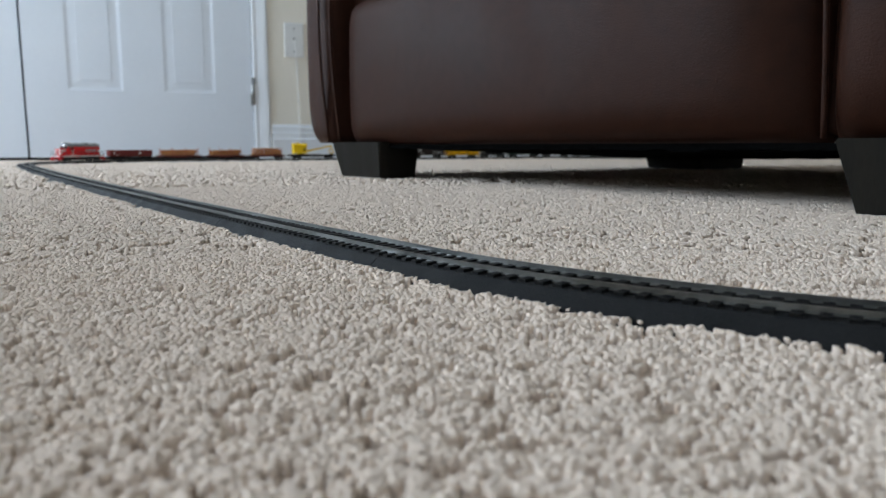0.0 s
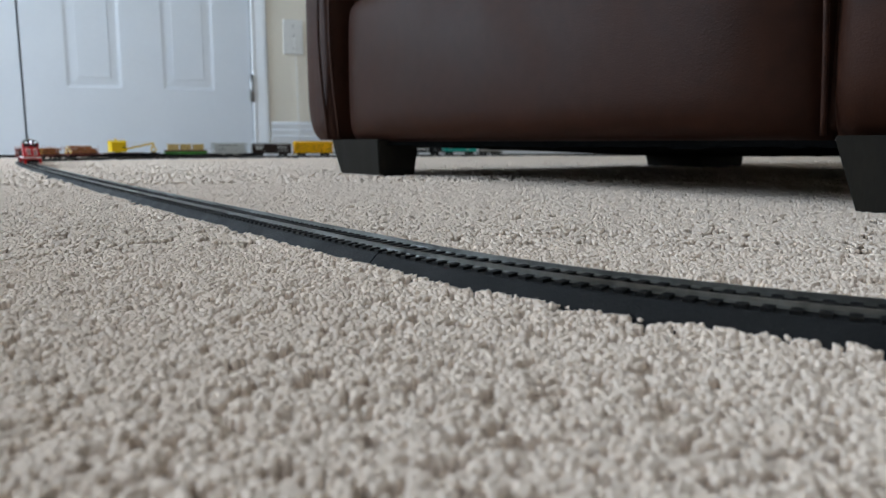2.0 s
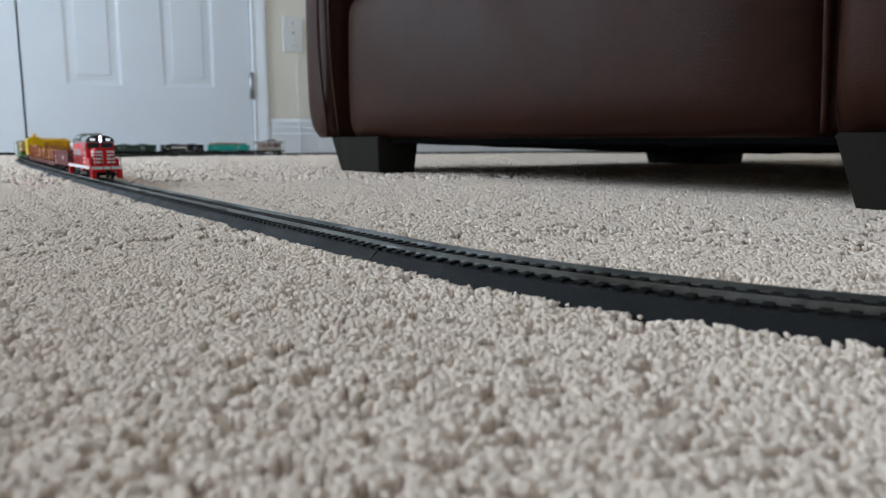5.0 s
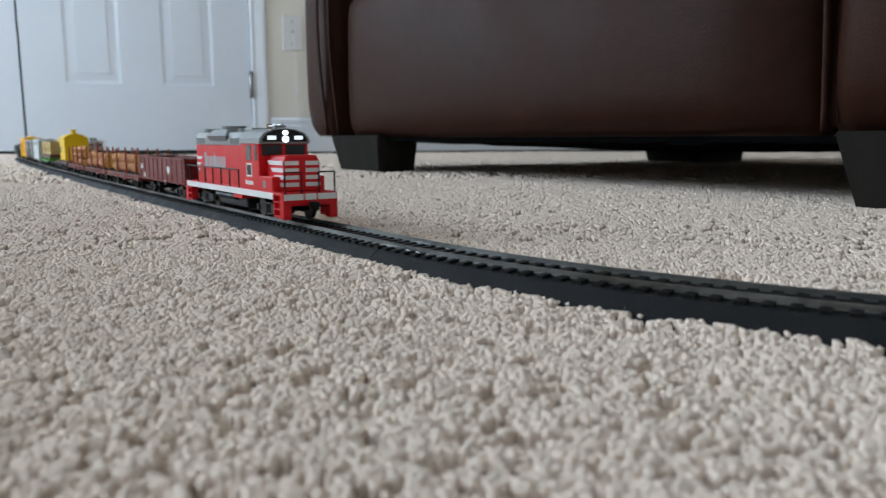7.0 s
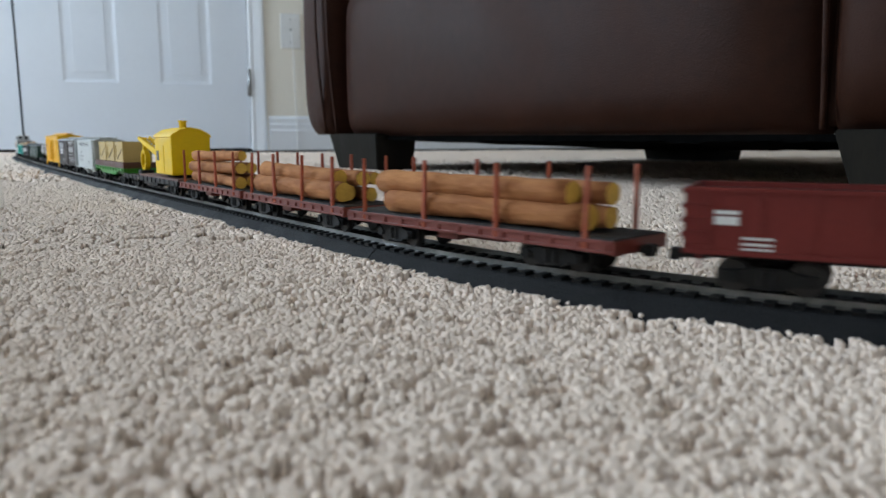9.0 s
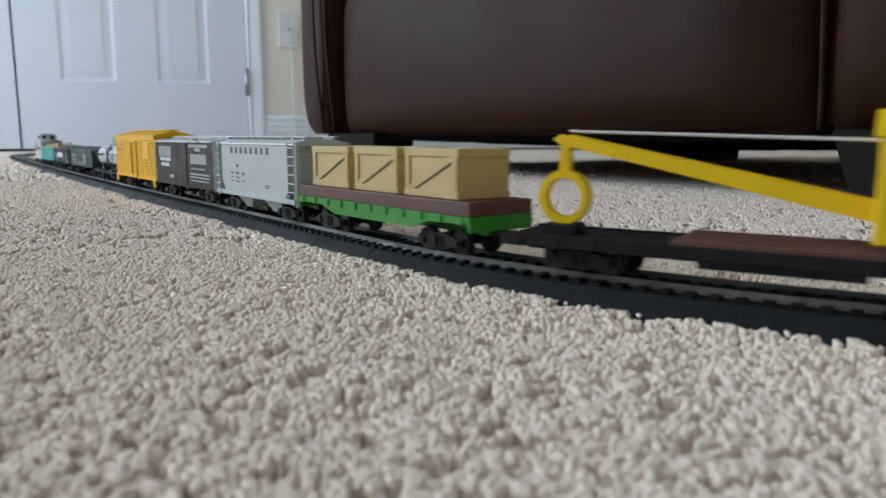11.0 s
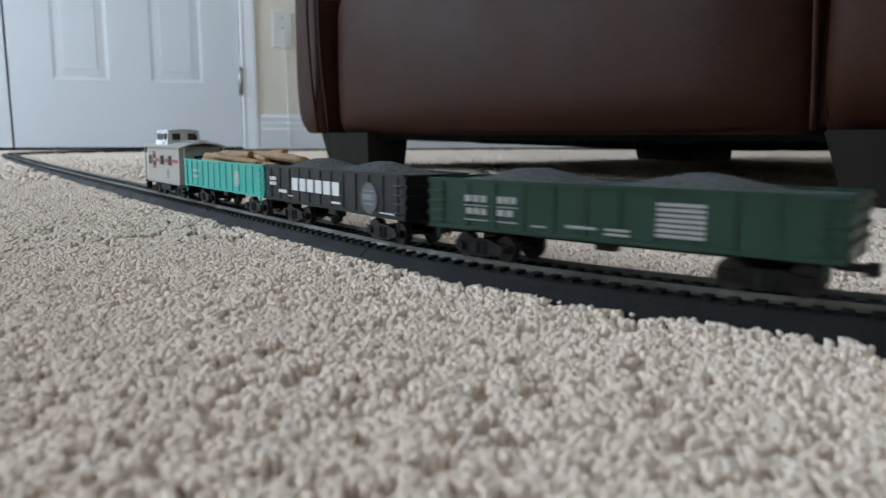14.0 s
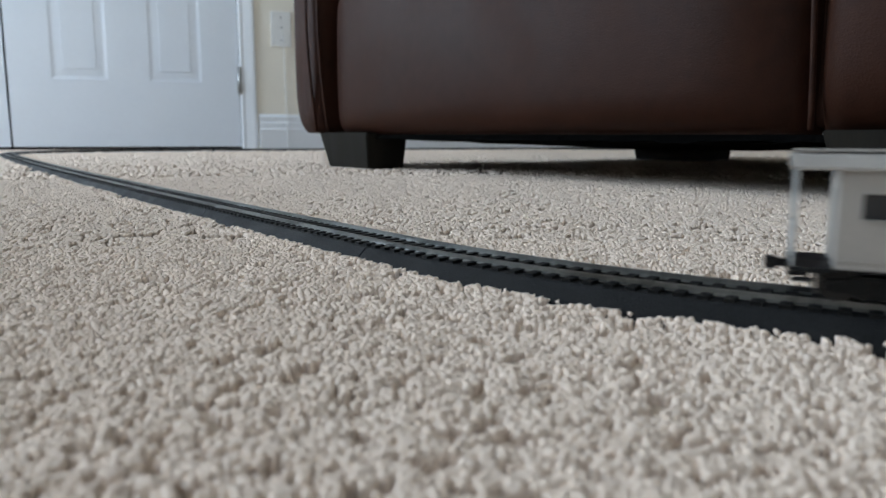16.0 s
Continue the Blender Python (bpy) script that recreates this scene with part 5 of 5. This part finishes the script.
def build_tank_car(length):
    car, trucks = new_car("tank_car", "off-white model tank car with a dome on a black frame", "model tank car", length, 39)
    h, r, zc = length / 2, 13.2, 26.8
    bm = bmesh.new()
    prof = [(-h + 3.5, 0.0), (-h + 3.8, 6.0), (-h + 5.0, 10.5), (-h + 7.4, 12.5), (-h + 10, r)] + [(h - 10, r), (h - 7.4, 12.5), (h - 5.0, 10.5), (h - 3.8, 6.0), (h - 3.5, 0.0)]
    n = 36
    rings = [[bm.verts.new((x * MM, q * math.cos(6.2832 * k / n) * MM, (zc + q * math.sin(6.2832 * k / n)) * MM)) for k in range(n)] for x, q in prof if q > 0]
    for a, b in zip(rings, rings[1:]):
        for k in range(n):
            bm.faces.new((a[k], a[(k + 1) % n], b[(k + 1) % n], b[k]))
    bm.faces.new(list(reversed(rings[0])))
    bm.faces.new(rings[-1])
    for f in bm.faces:
        f.material_index = 1 if sum(v.co.z for v in f.verts) / len(f.verts) < (zc - 7.5) * MM and len(f.verts) == 4 else 0
    tank = part("tank", bm, TANK_WHITE, car, "off-white tank barrel with a black belly", True)
    tank.data.materials.append(BLACK)
    blocks("ladder_back", BLACK, car, [(-3.4, 3.4, *sorted((s * 12.6, s * 13.5)), zc - 6, zc + 7) for s in (-1, 1)], 0.1, "dark ladder plate")
    bm = bmesh.new()
    rod(bm, (0, 0, (zc + 11) * MM), (0, 0, (zc + 20.6) * MM), 8.4 * MM, seg=28)
    rod(bm, (0, 0, (zc + 20.6) * MM), (0, 0, (zc + 22.4) * MM), 8.6 * MM, 5.0 * MM, seg=28)
    part("dome", bm, TANK_WHITE, car, "white dome on the tank")
    for x in (-h + 22, h - 22, -12, 12):
        bm = bmesh.new()
        for k in range(24):
            a0, a1 = 6.2832 * k / 24, 6.2832 * (k + 1) / 24
            rod(bm, (x * MM, (r + 0.1) * math.cos(a0) * MM, (zc + (r + 0.1) * math.sin(a0)) * MM), (x * MM, (r + 0.1) * math.cos(a1) * MM, (zc + (r + 0.1) * math.sin(a1)) * MM), 0.35 * MM, seg=5)
        part("tank_band", bm, TANK_WHITE, car)
    specs = []
    for s in (-1, 1):
        specs.append(((-h + 9, s * 15.4, zc + 3), (h - 9, s * 15.4, zc + 3), 0.4))
        specs += [((x, s * 13.2, zc + 3), (x, s * 15.4, zc + 3), 0.35) for x in (-h + 10, -18, 18, h - 10)]
        specs += [((x, s * 16, 11), (x, s * 9, zc + 12), 0.4) for x in (-4, 4)]
        specs += [((-4, s * (16 - k * 1.2), 14 + k * 4.6), (4, s * (16 - k * 1.2), 14 + k * 4.6), 0.35) for k in range(6)]
    bars("handrail", BLACK, car, specs, label="thin dark handrail and ladder")
    blocks("dome_walk", BLACK, car, [(-13, 13, s * 12.2 - 2.6, s * 12.2 + 2.6, zc + 8.6, zc + 9.2) for s in (-1, 1)], 0.1)
    blocks("frame", BLACK, car, [(-h, h, -4.5, 4.5, 8.0, 13.4), (-h, -h + 16, -15, 15, 10.4, 12.4), (h - 16, h, -15, 15, 10.4, 12.4), (-h, h, -16, -14.4, 10.0, 11.6), (-h, h, 14.4, 16, 10.0, 11.6), (-h + 16, -h + 26, -11, 11, 12, 19), (h - 26, h - 16, -11, 11, 12, 19), (-8, 8, -11, 11, 6, 12)], 0.4, "black frame and saddles")
    # printed emblem curved round the barrel: a red bar across a blue disc
    for s in (-1, 1):
        x0 = 27 * (1 if s < 0 else -1)
        for mat, shape in ((PRINT_BLUE, lambda a, b: a * a + b * b < 1 and b < 0.18), (PRINT_RED, lambda a, b: abs(b - 0.32) < 0.22 and abs(a) < 1.15 or (0.45 < b < 1.2 and abs(a) < 0.2))):
            bm = bmesh.new()
            m = 22
            for i in range(-m, m):
                for j in range(-m, m):
                    a, b = (i + 0.5) / m * 1.2, (j + 0.5) / m * 1.2
                    if not shape(a, b):
                        continue
                    vs = []
                    for da, db in ((0, 0), (1, 0), (1, 1), (0, 1)):
                        u, v = (i + da) / m * 1.2 * 5.8, (j + db) / m * 1.2 * 4.9
                        ang = v / r + 0.12
                        vs.append(bm.verts.new(((x0 + u) * MM, s * (r + 0.12) * math.cos(ang) * MM, (zc + (r + 0.12) * math.sin(ang)) * MM)))
                    bm.faces.new(vs)
            bmesh.ops.remove_doubles(bm, verts=bm.verts[:], dist=1e-6)
            part("emblem", bm, mat, car, "printed round emblem")
        print_bars(car, s, word_bars(-46 if s < 0 else 22, 24, zc + 0.6, 2.0, 9, 0.25), DARK_PRINT, r + 0.02)
    return car, trucks


def build_caboose(length):
    car, trucks = new_car("caboose", "warm grey model caboose with a silver cupola and red stripe", "model caboose", length, 31)
    h, w = length / 2, 15.5
    b = h - 12
    # walls with real window openings
    wins = [(-b + 6, -b + 13), (-5, 4.5), (17, 25)]
    for s in (-1, 1):
        y0, y1 = sorted((s * (w - 1.2), s * w))
        specs = [(-b, b, y0, y1, 11.0, 26.0), (-b, b, y0, y1, 33.5, 40.6)]
        edges = [-b] + [v for a in wins for v in a] + [b]
        for a, c in zip(edges[0::2], edges[1::2]):
            specs.append((a, c, y0, y1, 26.0, 33.5))
        bm = bmesh.new()
        for q in specs:
            box(bm, *[v * MM for v in q])
        part("side_wall", bm, CABOOSE_GREY, car, "warm grey side with windows")
        for a, c in wins:
            blocks("window", GLASS, car, [(a, c, *sorted((s * (w - 1.1), s * (w - 0.8))), 26.0, 33.5)], 0, "dark window pane")
            blocks("window_frame", CABOOSE_GREY, car, [(a - 0.6, c + 0.6, *sorted((s * w, s * (w + 0.5))), 25.4, 26.0), (a - 0.6, c + 0.6, *sorted((s * w, s * (w + 0.5))), 33.5, 34.1), (a - 0.6, a, *sorted((s * w, s * (w + 0.5))), 26, 33.5), (c, c + 0.6, *sorted((s * w, s * (w + 0.5))), 26, 33.5)], 0)
        f = (lambda r: [(-q, -p, y, z) for p, q, y, z in r]) if s > 0 else (lambda r: r)
        x_e = -b + 21
        print_bars(car, s, [r for r in [(-b + 13.8, x_e - 4.4, 28.0, 31.0), (x_e + 4.4, -5.8, 28.0, 31.0), (5.3, 16.2, 28.0, 31.0), (25.8, b - 3, 28.0, 31.0)]], PRINT_RED, w, "stripe", "red stripe")
        print_bars(car, s, [(x_e - 4.6, x_e + 4.6, 22.4, 24.8), (x_e - 4.6, x_e + 4.6, 34.4, 36.8)], PRINT_RED, w, "emblem", "red and black emblem")
        print_bars(car, s, [(x_e - 4.6, x_e + 4.6, 24.8, 34.4)], BLACK, w, "emblem")
        print_bars(car, s, word_bars(x_e - 3.4, 7, 28.4, 2.4, 5), PALE, w + 0.1)
        print_bars(car, s, [(11, 17, 21.6, 22.4), (11, 17, 20.2, 20.9), (11.4, 16.8, 18.8, 19.6), (11, 17, 17.2, 18.0), (11, 16.6, 15.8, 16.5)], DARK_PRINT, w)
        blocks("side_sill", CABOOSE_GREY, car, [(-b, b, *sorted((s * w, s * (w + 0.5))), 11.0, 12.0), (-b, b, *sorted((s * w, s * (w + 0.4))), 13.2, 13.8)], 0.1)
        blocks("tool_box", BLACK, car, [(-14, 12, *sorted((s * 9, s * 13.6)), 4.6, 11.2)], 0.4, "black tool box")
    for e in (-1, 1):
        xa, xb = sorted((e * b, e * (b - 1.2)))
        blocks("end_wall", CABOOSE_GREY, car, [(xa, xb, -w + 1.2, -4, 11, 40.6), (xa, xb, 4, w - 1.2, 11, 40.6), (xa, xb, -4, 4, 34, 40.6)], 0.1)
        blocks("end_door", GLASS, car, [(xa + 0.3, xb - 0.3, -4, 4, 13, 34)], 0.1, "dark end doorway")
        xa, xb = sorted((e * b, e * h))
        blocks("platform", BLACK, car, [(xa, xb, -w, w, 9.6, 11.0)] + [(*sorted((e * (h - 7), e * (h - 1))), *sorted((s * 11.5, s * (w + 0.4))), z, z + 0.8) for s in (-1, 1) for z in (3.4, 6.6)] + [(*sorted((e * (h - 7.2), e * (h - 6.4))), *sorted((s * 11.5, s * (w + 0.4))), 3.4, 10) for s in (-1, 1)], 0.2, "black end platform with steps")
        x = e * (h - 1)
        specs = [((x, y, 11), (x, y, 23), 0.4) for y in (-14.5, -6, 6, 14.5)] + [((x, -14.5, 23), (x, -6, 23), 0.4), ((x, 6, 23), (x, 14.5, 23), 0.4), ((x, -14.5, 17), (x, -6, 17), 0.35), ((x, 6, 17), (x, 14.5, 17), 0.35)]
        bars("end_railing", SILVER, car, specs, label="thin silver end railing")
        each_bar("roof_post", SILVER, car, [((x, s * 14.5, 11), (x, s * 14.5, 41.5), 0.45) for s in (-1, 1)] + [((x, -12, 14 + k * 4.5), (x, -7, 14 + k * 4.5), 0.3) for k in range(6)], label="silver ladder post")
    arch = [(-w - 1.8, 40.2), (-w - 1.8, 41.2), (-9, 44.0), (0, 45.2), (9, 44.0), (w + 1.8, 41.2), (w + 1.8, 40.2), (9, 42.8), (0, 44.0), (-9, 42.8)]
    bm = bmesh.new()
    prism_x(bm, [(u * MM, v * MM) for u, v in arch], (-h - 1) * MM, (h + 1) * MM)
    part("roof", bm, CABOOSE_GREY, car, "warm grey arched roof")
    blocks("roof_walk", CABOOSE_GREY, car, [(-h, -27, -3.5, 3.5, 45.4, 46.2), (10, h, -3.5, 3.5, 45.4, 46.2)], 0.1)
    # cupola
    cx0, cx1 = -25, 8
    bm = bmesh.new()
    lo = [(cx0, -13.5, 41.8), (cx1, -13.5, 41.8), (cx1, 13.5, 41.8), (cx0, 13.5, 41.8)]
    hi = [(cx0 + 2, -11.5, 53.2), (cx1 - 2, -11.5, 53.2), (cx1 - 2, 11.5, 53.2), (cx0 + 2, 11.5, 53.2)]
    a = [bm.verts.new([v * MM for v in p]) for p in lo]
    c = [bm.verts.new([v * MM for v in p]) for p in hi]
    bm.faces.new(a), bm.faces.new(c)
    for i in range(4):
        bm.faces.new((a[i], a[(i + 1) % 4], c[(i + 1) % 4], c[i]))
    cup = part("cupola", bm, SILVER, car, "silver cupola")
    shell_x("cupola_roof", SILVER, cup, [(-12.6, 53.0), (12.6, 53.0), (11.5, 54.4), (0, 55.6), (-11.5, 54.4)], cx0 + 0.6, cx1 - 0.6, "", 0.2)
    for s in (-1, 1):
        for x in (-20, -12.6, -2.4):
            blocks("cupola_window", GLASS, cup, [(x, x + 5.2, s * 12.7 - 0.55, s * 12.7 + 0.55, 46.4, 51.6)], 0.1, "dark cupola window")
    for x in (cx0 + 1.0, cx1 - 1.0):
        for y in (-6, 6):
            blocks("cupola_window", GLASS, cup, [(x - 0.6, x + 0.6, y - 3, y + 3, 46.4, 51.6)], 0.1)
    bars("stove_pipe", BLACK, car, [((20, 5, 43), (20, 5, 50), 1.1)], label="black stove pipe")
    blocks("underframe", BLACK, car, [(-h + 2, h - 2, -4, 4, 7.4, 11), (-b, b, -w, w, 10, 11.2)], 0.3)
    return car, trucks


# front and rear limits of the cars along the track at the start
BOUNDS = [-2.276, -2.475, -2.636, -2.803, -2.952, -3.099, -3.299, -3.455, -3.596, -3.755, -3.915, -4.047, -4.220, -4.377, -4.538, -4.664]
GAPS = [15, 17, 18, 17, 17, 15, 12, 15, 15, 14, 12, 22, 14, 15, 14]
LENGTHS = [(a - b) * 1000 - g for a, b, g in zip(BOUNDS, BOUNDS[1:], GAPS)]
rng_load = random.Random(8)


def build_train():
    L = LENGTHS
    made = [build_locomotive(L[0])]
    made.append(build_gondola("maroon_gondola", "maroon model gondola with a dark flat load", L[1], MAROON, 33.0, 10, "dark", [
        ([(-L[1] / 2 + 9, -L[1] / 2 + 16, 25.0, 26.2), (-L[1] / 2 + 9, -L[1] / 2 + 16, 21.8, 24.4), (-L[1] / 2 + 17, -L[1] / 2 + 26, 17.6, 18.3), (-L[1] / 2 + 17, -L[1] / 2 + 26, 15.8, 16.5), (-L[1] / 2 + 17, -L[1] / 2 + 26, 14.4, 14.9), (14, 18, 13.0, 13.6)], WHITE),
        ([(25, 30, 20, 26), (23, 25, 21.5, 25), (30, 32, 21.5, 25)], WHITE),
        ([(36, 44, 25, 26), (36, 43, 23, 24), (36, 44, 21, 22), (36, 42, 19.4, 20)], OXIDE)]))
    for k in (1, 2, 3):
        made.append(build_log_car(L[1 + k], k))
    made.append(build_crane_car(L[5]))
    made.append(build_crate_car(L[6]))
    made.append(build_hopper(L[7]))
    made.append(build_boxcar(L[8]))
    made.append(build_stock_car(L[9]))
    made.append(build_tank_car(L[10]))
    g = L[11] / 2
    made.append(build_gondola("green_gondola", "dark green model gondola heaped with grey gravel", L[11], GOND_GREEN, 32.0, 12, "gravel", [
        (word_bars(-g + 18, 11, 23.4, 2.6, 3) + word_bars(-g + 33, 9, 23.4, 2.6, 3) + word_bars(-g + 19, 10, 18.6, 2.4, 3) + word_bars(-g + 33, 8, 18.6, 2.4, 2) + [(-g + 18, -g + 29, 21.8, 22.2), (-g + 33, -g + 42, 21.8, 22.2), (-g + 18, -g + 29, 16.2, 16.7), (-g + 33, -g + 42, 16.2, 16.7), (-g + 48, -g + 54, 15.6, 16.3), (-g + 62, -g + 74, 16.4, 17.4), (-g + 77, -g + 86, 16.6, 17.4), (-g + 77, -g + 86, 15.0, 15.8)], PALE),
        ([(g - 56 + 0.0, g - 40, 16 + k * 1.7, 17.1 + k * 1.7) for k in range(7)], PALE)], truck_half=52))
    g = L[12] / 2
    disc = [(g - 36 + 7 - (49 - (k - 6.5) ** 2) ** 0.5, g - 36 + 7 + (49 - (k - 6.5) ** 2) ** 0.5, 13.4 + k, 14.4 + k) for k in range(14)]
    made.append(build_gondola("black_gondola", "black model gondola heaped with grey gravel", L[12], BLACK, 32.0, 12, "gravel", [
        (word_bars(-g + 34, 54, 19.4, 6.6, 6, 0.22), WHITE),
        (disc, DARK_PRINT),
        (word_bars(g - 34, 10, 19.6, 2.6, 4, 0.15) + [(g - 33, g - 25, 23.4, 24.0), (g - 33, g - 25, 17.4, 18.0)], PALE),
        (word_bars(-g + 5, 9, 23.6, 2.0, 4) + word_bars(-g + 5, 9, 20.8, 2.0, 4) + [(-g + 17, -g + 27, 17.2, 19.0), (-g + 29, -g + 35, 15.8, 16.4), (-g + 78, -g + 87, 15.4, 16.4), (g - 20, g - 8, 14.2, 14.8)], WHITE)], truck_half=46))
    g = L[13] / 2
    teal, trucks = build_gondola("teal_gondola", "bright teal model gondola loaded with dry twigs", L[13], TEAL, 31.5, 13, "", [
        (word_bars(-g + 20, 16, 23.0, 2.0, 4, 0.5) + word_bars(-g + 20, 12, 19.0, 1.6, 4, 0.4), SILVER),
        ([(g - 46 + 5 - (25 - (k * 1.25 - 4.4) ** 2) ** 0.5, g - 46 + 5 + (25 - (k * 1.25 - 4.4) ** 2) ** 0.5, 17 + k * 1.25, 17.7 + k * 1.25) for k in range(8)], SILVER)])
    for k in range(19):
        y = -12 + 24 * ((k * 5) % 19) / 18
        z = 24.5 + 11.0 * (k / 18) + rng_load.uniform(-0.6, 0.8)
        x0, x1 = -g + rng_load.uniform(8, 60), g - rng_load.uniform(4, 60)
        add_log("twig", teal, (x0, y, z), (x1, y * 0.5 + rng_load.uniform(-8, 8), z + rng_load.uniform(-3.0, 2.0)), rng_load.uniform(1.7, 3.3), rng_load, TWIG, TWIG_END, 9, 7.0, "dry brown twig")
    made.append((teal, trucks))
    made.append(build_caboose(L[14]))
    return made


CAR_HALF = [58, 46, 44, 44, 44, 62, 46, 42, 46, 46, 39, 52, 46, 46, 31]
CAR_TALL = [1.06, 1.0, 1.03, 1.03, 1.03, 1.03, 1.0, 0.98, 1.0, 1.0, 1.0, 1.0, 1.0, 1.0, 0.97]
made_cars = [(car, (a + b) / 2, half * MM, trucks) for (car, trucks), a, b, half in zip(build_train(), BOUNDS, BOUNDS[1:], CAR_HALF)]
for (car, *rest), tall in zip(made_cars, CAR_TALL):
    car.scale = (1.0, 1.03, tall)


def run(t):
    """How far the train has come at t seconds: it slows a little."""
    return 0.30292 * t - 0.00092 * ((t - 8) ** 2 - 64)


def motions():
    times = [i * 0.2 for i in range(81)]
    for car, s, half, trucks in made_cars:
        rows, truck_rows = [], [[] for _ in trucks]
        before = None
        for t in times:
            front, hf = on_track(s + run(t) + half, 0, RAIL_Z)
            rear, hr = on_track(s + run(t) - half, 0, RAIL_Z)
            d = front - rear
            yaw = math.atan2(d.y, d.x)
            mid = (front + rear) / 2
            rows.append((t, pose(mid.x, mid.y, mid.z, 0, 0, math.degrees(yaw))))
            for k, (truck, side) in enumerate(trucks):
                turn = (hf if side > 0 else hr) - yaw
                turn = math.degrees((turn + math.pi) % (2 * math.pi) - math.pi)
                truck_rows[k].append((t, pose(side * half, 0, 0, 0, 0, turn)))
        walk(car, rows)
        for (truck, side), tr in zip(trucks, truck_rows):
            walk(truck, tr)


motions()
